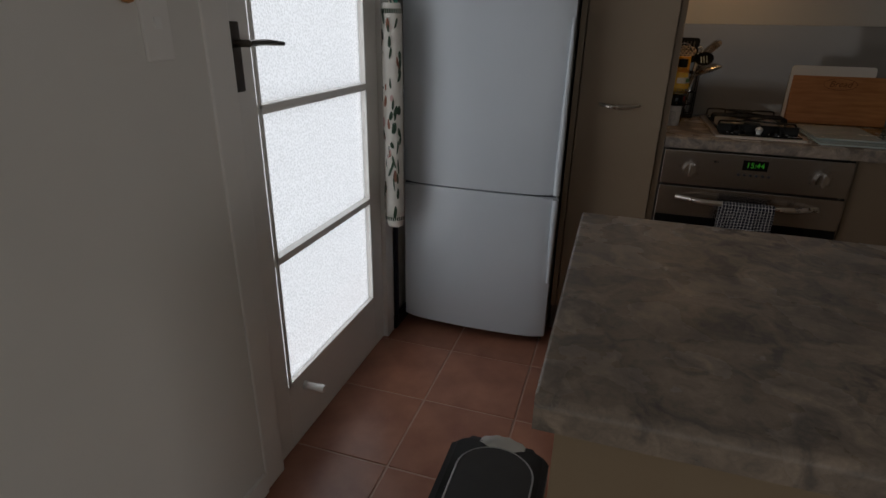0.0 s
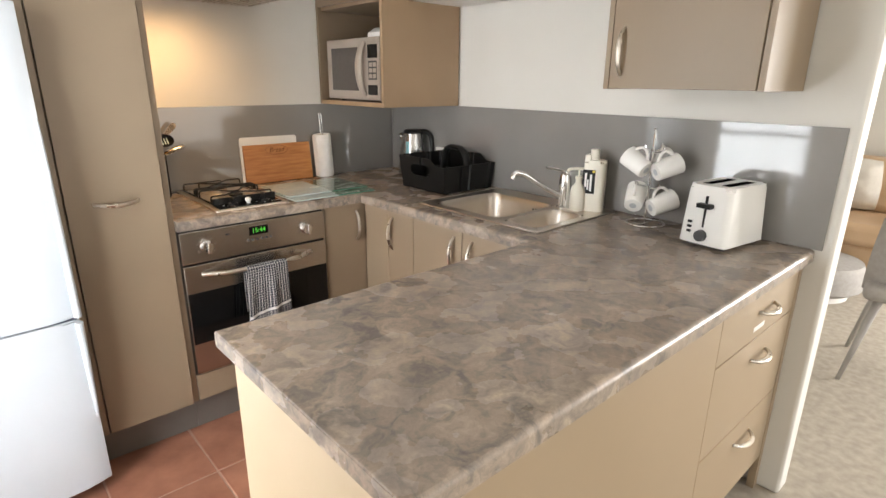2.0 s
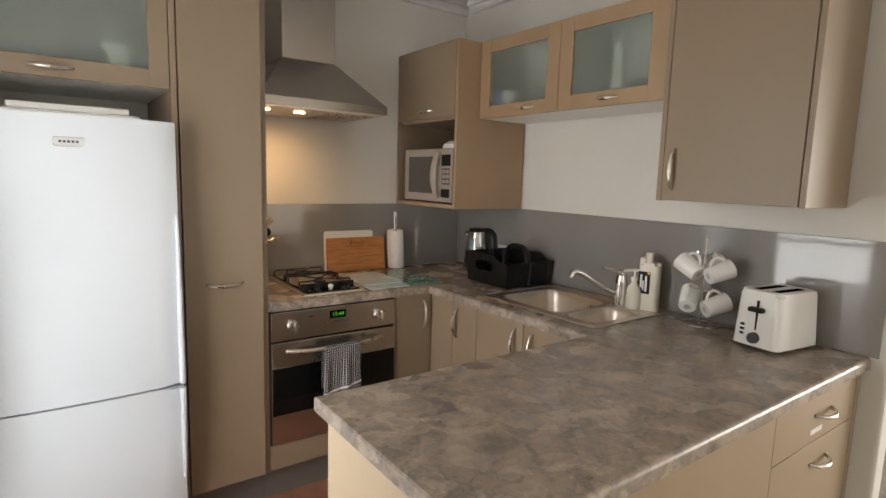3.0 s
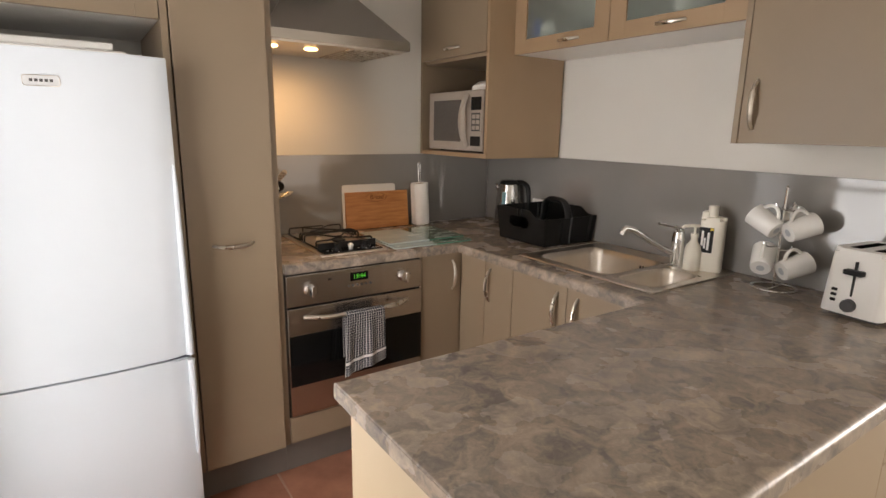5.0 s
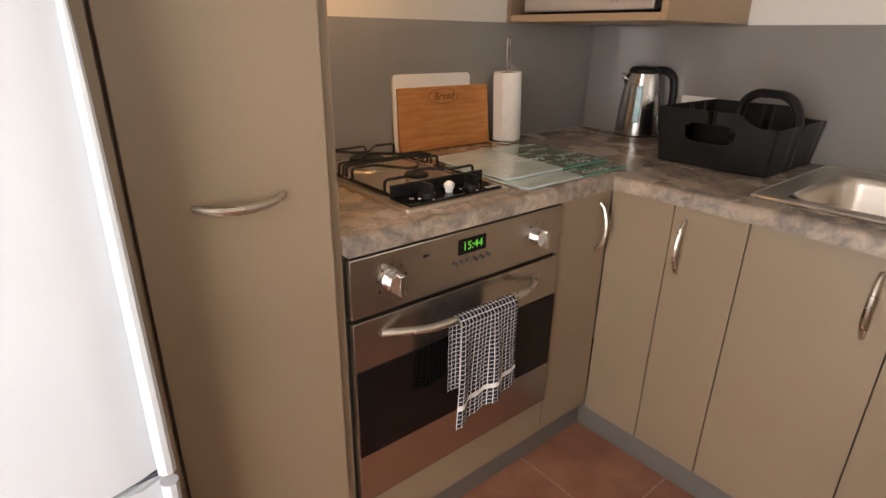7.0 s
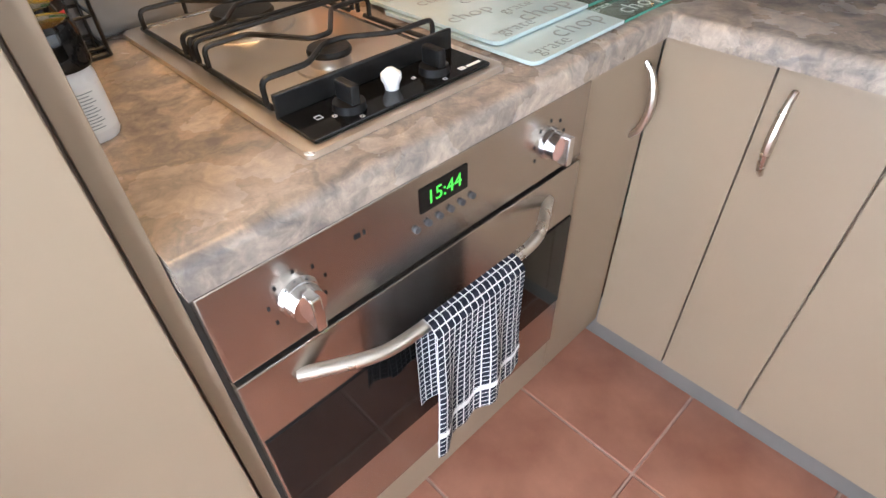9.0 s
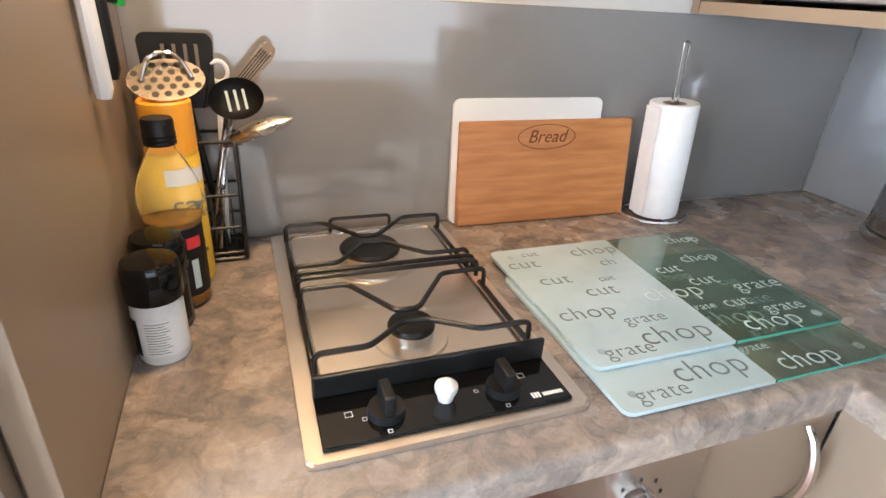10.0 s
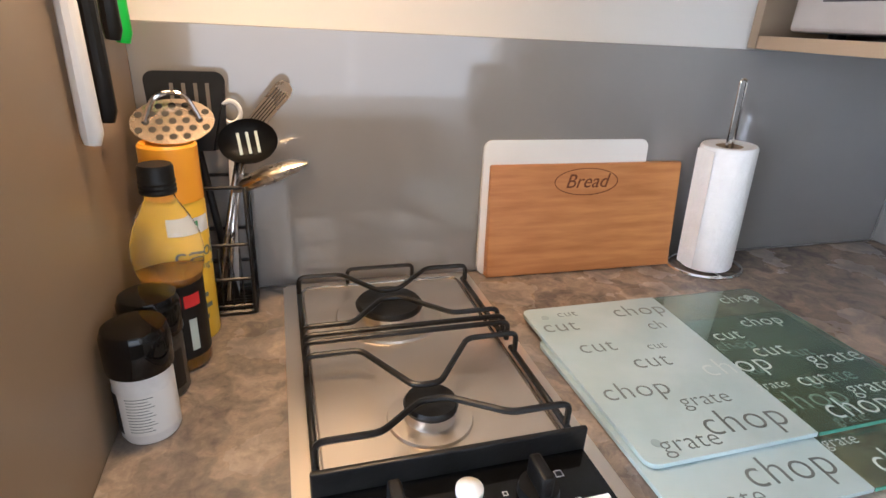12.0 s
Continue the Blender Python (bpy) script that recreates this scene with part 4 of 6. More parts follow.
part("lid", lathe(bmesh.new(), KT, [(0.05, 0.2255), (0.05, 0.234), (0.04, 0.243), (0.012, 0.246), (0.0, 0.246)]), BLACK, kt)
w = radians(-45)
hd_ = Vector((math.cos(w), math.sin(w), 0))
hp = [KT + hd_ * r_ + Vector((0, 0, z_)) for r_, z_ in ((0.04, 0.232), (0.07, 0.234), (0.098, 0.215), (0.108, 0.16), (0.103, 0.08), (0.085, 0.04), (0.068, 0.045))]
part("handle", tube(bmesh.new(), rounded(hp, 0.03), 0.013, 10), BLACK, kt)
gz = radians(205)
gd = Vector((math.cos(gz), math.sin(gz), 0))
gm = Matrix.Translation(KT + gd * 0.0645 + Vector((0, 0, 0.125))) @ Matrix.Rotation(gz, 4, "Z") @ Matrix.Rotation(radians(-5), 4, "Y")
part("gauge", B((-0.004, -0.011, -0.06), (0.004, 0.011, 0.06), 0.003, rot=gm), surf("blue_water_gauge", (0.2, 0.42, 0.48), (0.3, 0.55, 0.6), 60, 0.2), kt, "pale blue water gauge")
sd = Vector((math.cos(radians(140)), math.sin(radians(140)), 0))
part("spout", tube(bmesh.new(), [KT + sd * 0.05 + Vector((0, 0, 0.19)), KT + sd * 0.07 + Vector((0, 0, 0.222))], [0.012, 0.007], 10), K_STEEL, kt)

# ---- boards and paper towel ----
WOOD = surf("oiled_bread_board_wood", (0.4, 0.155, 0.042), (0.56, 0.25, 0.078), 6, 0.42, bump=0.15, bump_scale=50, stretch=(1.5, 12, 14))
BR = Matrix.Translation((1.265, 2.975, 0.9)) @ Matrix.Rotation(radians(-7), 4, "X") @ Matrix.Rotation(radians(-1), 4, "Z")
bb = thing("bread_board", (1.26, 2.972, 0.9), "worn wooden bread board leaning on the splashback", "chopping board")
part("board", B((-0.176, -0.009, 0.001), (0.176, 0.009, 0.188), 0.003, rot=BR), WOOD, bb)
BURN = flat("burnt_lettering", (0.14, 0.042, 0.012), 0.7)
part("lettering", text_mesh(bmesh.new(), "Bread", BR @ pose(-0.006, -0.0094, 0.158, 90, 0, 0), 0.033, 0.0004, 0.3), BURN, bb, "burnt-in word")
oval = [BR @ Vector((-0.006 + 0.058 * math.cos(k * math.pi / 20), -0.0092, 0.158 + 0.022 * math.sin(k * math.pi / 20))) for k in range(40)]
part("oval_line", tube(bmesh.new(), oval, 0.0009, 4, True), BURN, bb)
WB = Matrix.Translation((1.226, 2.99, 0.9)) @ Matrix.Rotation(radians(-3), 4, "X")
b = prism(bmesh.new(), round_rect(-0.148, 0.001, 0.148, 0.225, 0.014), -0.004, 0.004, WB @ Matrix.Rotation(radians(90), 4, "X"))
solid("plastic_cutting_board", b, WHITE, "white plastic cutting board behind the bread board", "chopping board")
PT = Vector((1.506, 2.947, 0.9))
ph = thing("paper_towel_holder", PT, "chrome wire paper towel holder on the bench", "towel holder")
part("base_ring", tube(bmesh.new(), [PT + Vector((0.068 * math.cos(k * math.pi / 14), 0.055 * math.sin(k * math.pi / 14), 0.004)) for k in range(28)], 0.003, 6, True), CHROME, ph)
b = tube(bmesh.new(), rounded([PT + Vector((-0.006, -0.06, 0.004)), PT + Vector((-0.006, 0, 0.004)), PT + Vector((-0.006, 0, 0.33)), PT + Vector((0.006, 0, 0.33)), PT + Vector((0.006, 0, 0.004)), PT + Vector((0.006, 0.05, 0.004))], 0.008), 0.0025, 8)
for v in b.verts:
    v.co.x -= 0.052 * (v.co.z - 0.9)
part("loop", b, CHROME, ph)
PAPER = surf("white_tissue_paper", (0.8, 0.79, 0.77), (0.85, 0.84, 0.82), 40, 0.95, bump=0.6, bump_scale=140)
LEAN = Matrix.Translation(PT) @ Matrix.Rotation(radians(-3), 4, "Y") @ Matrix.Translation(-PT)
pr = thing("paper_towel_roll", PT, "full roll of white paper towel on its holder", "paper towel")
b = lathe(bmesh.new(), PT, [(0.0215, 0.01), (0.043, 0.0085), (0.0445, 0.012), (0.0445, 0.222), (0.0425, 0.226), (0.0215, 0.224), (0.0215, 0.01)], 40)
box(b, PT + Vector((-0.0453, -0.02, 0.012)), PT + Vector((-0.0442, 0.02, 0.22)))
bmesh.ops.transform(b, matrix=LEAN, verts=b.verts)
part("paper", b, PAPER, pr)
b = lathe(bmesh.new(), PT, [(0.0195, 0.0095), (0.0213, 0.0095), (0.0213, 0.2235), (0.0195, 0.2235), (0.0195, 0.0095)], 28)
bmesh.ops.transform(b, matrix=LEAN, verts=b.verts)
part("core", b, surf("brown_card", (0.36, 0.26, 0.17), (0.42, 0.31, 0.21), 40, 0.9), pr, "brown cardboard core")

# ---- glass cutting boards ----
CLEAR = flat("green_glass", (0.5, 0.66, 0.6), 0.03, 0, 0, 0.95, 1.5)
MILK = surf("milky_surface", (0.42, 0.53, 0.53), (0.52, 0.62, 0.61), 9, 0.12)
GLASS_EDGE = flat("green_glass_edge", (0.09, 0.3, 0.23), 0.1)
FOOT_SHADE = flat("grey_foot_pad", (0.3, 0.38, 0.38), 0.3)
PALE = flat("pale_print", (0.5, 0.58, 0.55), 0.3)
INK = flat("grey_print", (0.15, 0.175, 0.165), 0.3)
WORDS = [('cut', 1.152, 2.814, 0.02),
         ('cut', 1.126, 2.784, 0.034),
         ('chop', 1.264, 2.803, 0.036),
         ('ch', 1.264, 2.761, 0.026),
         ('cut', 1.15, 2.729, 0.034),
         ('cut', 1.201, 2.686, 0.034),
         ('chop', 1.147, 2.639, 0.036),
         ('grate', 1.216, 2.608, 0.026),
         ('chop', 1.233, 2.569, 0.044),
         ('grate', 1.152, 2.554, 0.028),
         ('cut', 1.23, 2.715, 0.018),
         ('chop', 1.447, 2.805, 0.03),
         ('cut', 1.346, 2.718, 0.03),
         ('chop', 1.426, 2.74, 0.03),
         ('cut', 1.375, 2.675, 0.034),
         ('grate', 1.449, 2.644, 0.034),
         ('cut', 1.376, 2.611, 0.03),
         ('chop', 1.385, 2.559, 0.04),
         ('grate', 1.435, 2.584, 0.028),
         ('chop', 1.302, 2.655, 0.042),
         ('grate', 1.316, 2.612, 0.018),
         ('B grate', 1.147, 2.487, 0.028),
         ('B chop', 1.231, 2.507, 0.044),
         ('B chop', 1.369, 2.49, 0.04),
         ('B grate', 1.318, 2.525, 0.018),
         ('B chop', 1.345, 2.585, 0.042),
         ('B grate', 1.41, 2.615, 0.03),
         ('B cut', 1.42, 2.668, 0.026),
         ('B chop', 1.345, 2.7, 0.026),
         ('B cut', 1.33, 2.645, 0.018),
         ('B grate', 1.36, 2.548, 0.018)]
for name_, gx, gy, gz0, mark in (("glass_cutting_board", 1.087, 2.468, 0.9012, True), ("glass_cutting_board", 1.092, 2.535, 0.9085, False)):
    g = thing(name_, (gx + 0.2, gy + 0.15, gz0), "glass cutting board, half milky, printed with kitchen words", "chopping board", "glass boards by the hob")
    slab = part("slab", prism(bmesh.new(), round_rect(gx, gy, gx + 0.405, gy + 0.3, 0.012), gz0 + 0.0012, gz0 + 0.0056), CLEAR, g, "clear green-edged glass")
    slab.visible_shadow = False
    # Left half is an opaque milky slab, slightly thicker than the glass.
    fr_ = round_rect(gx - 0.0008, gy - 0.0008, gx + 0.4, gy + 0.3008, 0.012)
    fr_ = [(min(x, gx + 0.206 + (y - gy) / 0.3 * 0.014), y) for x, y in fr_]
    part("milky_half", prism(bmesh.new(), fr_, gz0 + 0.0011, gz0 + 0.0062), MILK, slab, "milky white half")
    part("glass_edge", B((gx + 0.209, gy - 0.0012, gz0 + 0.0014), (gx + 0.394, gy - 0.0001, gz0 + 0.0054)), GLASS_EDGE, slab, "green cut edge")
    part("glass_edge", B((gx + 0.4051, gy + 0.012, gz0 + 0.0014), (gx + 0.4062, gy + 0.288, gz0 + 0.0054)), GLASS_EDGE, slab, "green cut edge")
    for fy in (0.025, 0.275):
        part("foot_pad", cyl(bmesh.new(), (gx + 0.025, gy + fy, gz0 + 0.0062), (gx + 0.025, gy + fy, gz0 + 0.0064), 0.0055, n=20), FOOT_SHADE, slab, "grey pad showing through")
    for k, (fx, fy) in enumerate(((0.025, 0.025), (0.38, 0.025), (0.025, 0.275), (0.38, 0.275))):
        part("foot", cyl(bmesh.new(), (gx + fx, gy + fy, gz0), (gx + fx, gy + fy, gz0 + 0.0012), 0.007, n=16), WHITE, g)
    for word, wx, wy, size in WORDS:
        if word.startswith("B ") != mark:
            continue
        on_milk = wx < gx + 0.19
        part("lettering", text_mesh(bmesh.new(), word.replace("B ", ""), pose(wx, wy, gz0 + 0.0066, 0, 0, -2), size * 1.15, 0.0001, 0.0, 0.012, 1.06), INK if on_milk else PALE, slab)

# ---- gas hob ----
hb_ = thing("gas_hob", (0.913, 2.74, 0.9), "two-burner stainless gas hob with black wire trivets", "hob")
b = prism(bmesh.new(), round_rect(0.766, 2.492, 1.06, 2.988, 0.008), 0.9005, 0.908)
bmesh.ops.bevel(b, geom=[e for e in b.edges if min(v.co.z for v in e.verts) > 0.907], offset=0.003, segments=2, affect="EDGES")
HOBWELL = surf("polished_hob_steel", (0.76, 0.69, 0.6), (0.82, 0.74, 0.65), 9, 0.36, metal=1.0)
tray = part("tray", b, HOBWELL, hb_)
b = prism(bmesh.new(), round_rect(0.793, 2.585, 1.034, 2.97, 0.015), 0.908, 0.9088)
part("well", b, HOBWELL, tray, "polished burner well")
part("well_edge", tube(bmesh.new(), [(x, y, 0.909) for x, y in round_rect(0.793, 2.585, 1.034, 2.97, 0.015)], 0.0025, 6, True), STEEL, tray)
cp = part("control_panel", B((0.782, 2.503, 0.9082), (1.042, 2.572, 0.913), 0.001), BLACK_GLASS, hb_, "glossy black control panel")
part("splash_guard", B((0.782, 2.572, 0.9082), (1.044, 2.578, 0.938), 0.002), IRON, hb_)
for kx in (0.848, 0.975):
    b = cyl(bmesh.new(), (kx, 2.533, 0.913), (kx, 2.533, 0.922), 0.019, 0.018)
    box(b, (kx - 0.006, 2.517, 0.921), (kx + 0.006, 2.549, 0.944), 0.003)
    part("knob", b, BLACK, hb_)
b = lathe(bmesh.new(), (0.911, 2.536, 0.913), [(0.0, 0.0), (0.008, 0.0), (0.009, 0.006), (0.012, 0.012), (0.012, 0.018), (0.005, 0.024), (0.0, 0.025)], 16)
part("ignition_button", b, WHITE, hb_)
for x, y, s in ((0.812, 2.54, 0.007), (0.826, 2.53, 0.004), (0.946, 2.538, 0.004), (1.003, 2.548, 0.007), (0.846, 2.508, 0.004), (0.97, 2.509, 0.004)):
    part("symbol", tube(bmesh.new(), [(x - s / 2, y - s / 2, 0.9132), (x + s / 2, y - s / 2, 0.9132), (x + s / 2, y + s / 2, 0.9132), (x - s / 2, y + s / 2, 0.9132)], 0.0005, 4, True), WHITE, cp)
b = bmesh.new()
for k in range(3):
    box(b, (1.0 + 0.0035 * k, 2.511, 0.9132), (1.0025 + 0.0035 * k, 2.519, 0.9135))
box(b, (1.0125, 2.512, 0.9132), (1.036, 2.517, 0.9135))
part("badge", b, WHITE, cp, "white maker's mark")
for cx, cy, r_ in ((0.908, 2.652, 0.026), (0.906, 2.868, 0.042)):
    bn = part("burner", lathe(bmesh.new(), (cx, cy, 0.909), [(0.0, 0.0), (r_ * 1.75, 0.0), (r_ * 1.7, 0.003), (r_ * 1.05, 0.004), (r_, 0.006), (r_, 0.016), (0.0, 0.016)], 32), HOBWELL, hb_, "burner with a steel skirt")
    part("cap", lathe(bmesh.new(), (cx, cy, 0.909), [(0.0, 0.0165), (r_ * 1.08, 0.0165), (r_ * 1.1, 0.02), (r_ * 1.02, 0.024), (0.0, 0.025)], 32), IRON, bn, "black burner cap")


def trivet(y0, y1, cy):
    """A wire pan support: two long side rails and shaped cross bars that dip to the burner."""
    t = part("trivet", bmesh.new(), IRON, hb_)
    for x in (0.788, 1.04):
        part("rail", tube(bmesh.new(), [(x, y0, 0.915), (x, y1, 0.915)], 0.0036, 8), IRON, t)
    zt, sides = 0.943, (0.788, 1.04)
    for yb, kind in ((y0 + 0.012, 1), (y1 - 0.012, -1)):
        pts = [(sides[0], yb, 0.917), (sides[0], yb, zt), (0.848, yb, zt), (0.893, cy - kind * 0.012, zt), (0.921, cy - kind * 0.012, zt), (0.976, yb, zt), (sides[1], yb, zt), (sides[1], yb, 0.917)]
        part("bar", tube(bmesh.new(), rounded(pts, 0.01, 4), 0.0035, 8), IRON, t)
    return t


trivet(2.592, 2.752, 2.652)
trivet(2.79, 2.952, 2.868)
for y in (2.767, 2.782):
    part("cross_bar", tube(bmesh.new(), rounded([(0.788, y, 0.917), (0.788, y, 0.943), (1.04, y, 0.943), (1.04, y, 0.917)], 0.01, 4), 0.0035, 8), IRON, hb_)
part("back_bar", tube(bmesh.new(), rounded([(0.86, 2.962, 0.917), (0.86, 2.962, 0.94), (0.96, 2.962, 0.94), (0.96, 2.962, 0.917)], 0.008, 4), 0.003, 8), IRON, hb_)

# ---- jars, bottles and utensils beside the hob ----
def wrap(at, r, a0, a1, z0, z1, n=16):
    bm = bmesh.new()
    vs = [[bm.verts.new((at[0] + r * math.cos(w), at[1] + r * math.sin(w), at[2] + z)) for w in (radians(a0 + (a1 - a0) * i / n) for i in range(n + 1))] for z in (z0, z1)]
    for i in range(n):
        bm.faces.new((vs[0][i], vs[0][i + 1], vs[1][i + 1], vs[1][i]))
    return bm


def jar(at, body_mat, label_mat, label):
    j = thing("spice_jar", at, label, "jar")
    part("glass", lathe(bmesh.new(), at, [(0.0, 0.0), (0.025, 0.0), (0.027, 0.004), (0.027, 0.066), (0.024, 0.076), (0.0, 0.076)], 28), body_mat, j)
    part("lid", lathe(bmesh.new(), at, [(0.0, 0.076), (0.029, 0.0762), (0.0298, 0.08), (0.0298, 0.112), (0.027, 0.119), (0.012, 0.121), (0.0, 0.1205)], 28), BLACK_GLASS, j, "black plastic lid")
    bm = bmesh.new()
    n = 16
    vs = [[bm.verts.new((at[0] + 0.0276 * math.cos(w), at[1] + 0.0276 * math.sin(w), at[2] + z)) for w in (radians(170 + 170 * i / n) for i in range(n + 1))] for z in (0.012, 0.058)]
    for i in range(n):
        bm.faces.new((vs[0][i], vs[0][i + 1], vs[1][i + 1], vs[1][i]))
    lb = part("label", bm, label_mat, j, "wrapped paper label")
    part("label_strip", wrap(at, 0.0278, 196, 226, 0.012, 0.058, 6), BLACK, lb, "black strip")
    for k in range(12):
        w0 = radians(270)
        bm = bmesh.new()
        q = [(at[0] + 0.0279 * math.cos(w), at[1] + 0.0279 * math.sin(w)) for w in (w0 + 0.09 * i for i in range(-5, 6 - (k * 5) % 3))]
        z = at[2] + 0.054 - 0.0034 * k
        a = [bm.verts.new((x, y, z)) for x, y in q]
        c = [bm.verts.new((x, y, z + 0.0008)) for x, y in q]
        for i in range(len(q) - 1):
            bm.faces.new((a[i], a[i + 1], c[i + 1], c[i]))
        part("print_line", bm, INK, lb)
    return j


jar((0.635, 2.71, 0.9), surf("white_salt", (0.72, 0.71, 0.69), (0.8, 0.79, 0.77), 90, 0.35), WHITE, "spice jar of white salt with a black lid")
jar((0.635, 2.772, 0.9), surf("black_pepper", (0.02, 0.017, 0.014), (0.06, 0.05, 0.04), 200, 0.3), BLACK, "spice jar of pepper with a black lid")
OIL = Vector((0.65, 2.824, 0.9))
oi = thing("oil_bottle", OIL, "half-full clear plastic bottle of cooking oil, black label", "bottle")
OGLASS = flat("clear_bottle_plastic", (0.97, 0.95, 0.88), 0.04, 0, 0, 0.97, 1.12)
p = part("bottle", lathe(bmesh.new(), OIL, [(0.0, 0.0), (0.028, 0.0), (0.031, 0.005), (0.031, 0.11), (0.0355, 0.13), (0.037, 0.146), (0.0345, 0.163), (0.026, 0.185), (0.0165, 0.202), (0.014, 0.21), (0.0, 0.21)], 28), OGLASS, oi)
p.visible_shadow = False
part("oil", lathe(bmesh.new(), OIL, [(0.0, 0.003), (0.026, 0.003), (0.0292, 0.006), (0.0292, 0.11), (0.0325, 0.12), (0.0, 0.12)], 28), flat("golden_oil", (0.5, 0.22, 0.008), 0.08, 0, 0, 0.75, 1.4), oi, "golden cooking oil")
part("cap", lathe(bmesh.new(), OIL, [(0.0, 0.2105), (0.0175, 0.2105), (0.0183, 0.213), (0.0175, 0.2155), (0.0183, 0.218), (0.0175, 0.2205), (0.0183, 0.223), (0.0175, 0.2255), (0.0175, 0.238), (0.016, 0.241), (0.0, 0.241)], 24), BLACK, oi, "ribbed black cap")


lb = part("label", wrap(OIL, 0.0316, 240, 400, 0.02, 0.112), BLACK, oi, "black wrap label")
part("label_patch", wrap(OIL, 0.0319, 295, 330, 0.085, 0.1), flat("red_patch", (0.6, 0.03, 0.03), 0.4), lb, "red patch")
part("print_line", wrap(OIL, 0.0319, 300, 316, 0.03, 0.07), PALE, lb)
CAN = Vector((0.652, 2.893, 0.9))
cn = thing("cooking_spray_can", CAN, "yellow cooking oil spray can with an orange cap", "spray can")
YEL = surf("yellow_can_print", (0.75, 0.47, 0.02), (0.8, 0.53, 0.04), 8, 0.35)
part("can", lathe(bmesh.new(), CAN, [(0.0, 0.0), (0.031, 0.0), (0.0325, 0.004), (0.0325, 0.178), (0.03, 0.183), (0.0, 0.183)], 28), YEL, cn)
part("cap", lathe(bmesh.new(), CAN, [(0.03, 0.1835), (0.032, 0.1835), (0.0315, 0.246), (0.029, 0.249), (0.0275, 0.243), (0.0, 0.24)], 28), surf("orange_cap", (0.85, 0.36, 0.01), (0.9, 0.42, 0.02), 6, 0.35), cn, "orange plastic cap")
part("label", wrap(CAN, 0.0328, 255, 350, 0.145, 0.165), WHITE, cn, "white label band")
for word, z, size in (("canola", 0.122, 0.026), ("cooking oil", 0.102, 0.012)):
    b = text_mesh(bmesh.new(), word, pose(0, 0, 0, 90, 0, 0), size, 0.0002)
    for v in b.verts:
        w = radians(318) + v.co.x / 0.0328
        rr = 0.0328 - v.co.y
        v.co = CAN + Vector((rr * math.cos(w), rr * math.sin(w), z + v.co.z))
    part("lettering", b, INK, cn, "dark printed words")
part("label_mark", wrap(CAN, 0.0331, 300, 318, 0.149, 0.161), flat("green_label_mark", (0.1, 0.35, 0.15), 0.5), cn, "small green mark")
for z, a0, a1 in ((0.06, 300, 322), (0.045, 306, 330), (0.03, 298, 318)):
    part("print_line", wrap(CAN, 0.0328, a0, a1, z, z + 0.006), INK, cn)

rk = thing("utensil_rack", (0.685, 2.952, 0.9), "black wire utensil caddy on the bench", "utensil holder")
RX0, RX1, RY0, RY1 = 0.648, 0.728, 2.925, 2.99
for z in (0.004, 0.014, 0.055, 0.105, 0.183):
    part("ring", tube(bmesh.new(), [(x, y, 0.9 + z) for x, y in round_rect(RX0, RY0, RX1, RY1, 0.006, 2)], 0.0025 if z > 0.01 else 0.004, 6, True), IRON, rk)
for x, y in ((RX0, RY0), (RX1, RY0), (RX0, RY1), (RX1, RY1)):
    part("post", tube(bmesh.new(), [(x, y, 0.902), (x, y, 1.084)], 0.0028, 6), IRON, rk)
for k in range(1, 6):
    part("wire", tube(bmesh.new(), [(RX0 + 0.0133 * k, RY0, 0.904), (RX0 + 0.0133 * k, RY0, 1.0)], 0.0014, 5), IRON, rk)
b = bmesh.new()
for k in range(7):
    box(b, (RX0 + 0.002, RY0 + 0.004 + 0.0085 * k, 0.9005), (RX1 - 0.002, RY0 + 0.007 + 0.0085 * k, 0.904))
part("base_wire", b, IRON, rk)


def utensil(name, label, foot, head, handle_mat, r=0.005):
    u = thing(name, foot, label, "utensil", "utensils in the rack")
    part("handle", tube(bmesh.new(), [foot, head], r, 8), handle_mat, u)
    return u


NYLON = surf("black_nylon", (0.01, 0.01, 0.01), (0.016, 0.016, 0.016), 30, 0.55, spec=0.15)
u = utensil("spatula", "black slotted plastic spatula in the rack", (0.7, 2.97, 0.906), (0.672, 2.968, 1.14), BLACK)
SPM = pose(0.668, 2.966, 1.172, 90, 0, 4) @ Matrix.Rotation(radians(-8), 4, "X")
b = bmesh.new()
for xa, xb in ((-0.0135, -0.0045), (0.0, 0.009), (0.0135, 0.0225)):
    box(b, (xa, -0.02, -0.0015), (xb, 0.034, 0.0015), rot=SPM)
box(b, (-0.018, 0.033, -0.0015), (0.027, 0.047, 0.0015), rot=SPM)
box(b, (-0.018, -0.05, -0.0015), (0.027, -0.019, 0.0015), rot=SPM)
for sgn, xi, xo in ((-1, -0.018, -0.046), (1, 0.027, 0.046)):
    arc = [(xo - sgn * 0.012 * (1 - math.cos(w)), 0.035 + 0.012 * math.sin(w)) for w in (k * math.pi / 10 for k in range(6))]
    low = [(xo - sgn * (0.004 + 0.018 * (1 - math.cos(w))), -0.03 - 0.02 * math.sin(w)) for w in (k * math.pi / 10 for k in range(5, -1, -1))]
    side = [(xi, 0.047)] + [(xi, -0.05)] + low + arc
    prism(b, side if sgn > 0 else side[::-1], -0.0015, 0.0015, SPM)
part("blade", b, NYLON, u, "slotted black blade")
u = utensil("potato_masher", "steel potato masher with a holed plate in the rack", (0.675, 2.945, 0.906), (0.655, 2.94, 1.13), NICKEL, 0.004)
MM = Matrix.Translation((0.656, 2.925, 1.166)) @ Matrix.Rotation(radians(40), 4, "X") @ Matrix.Rotation(radians(4), 4, "Z")
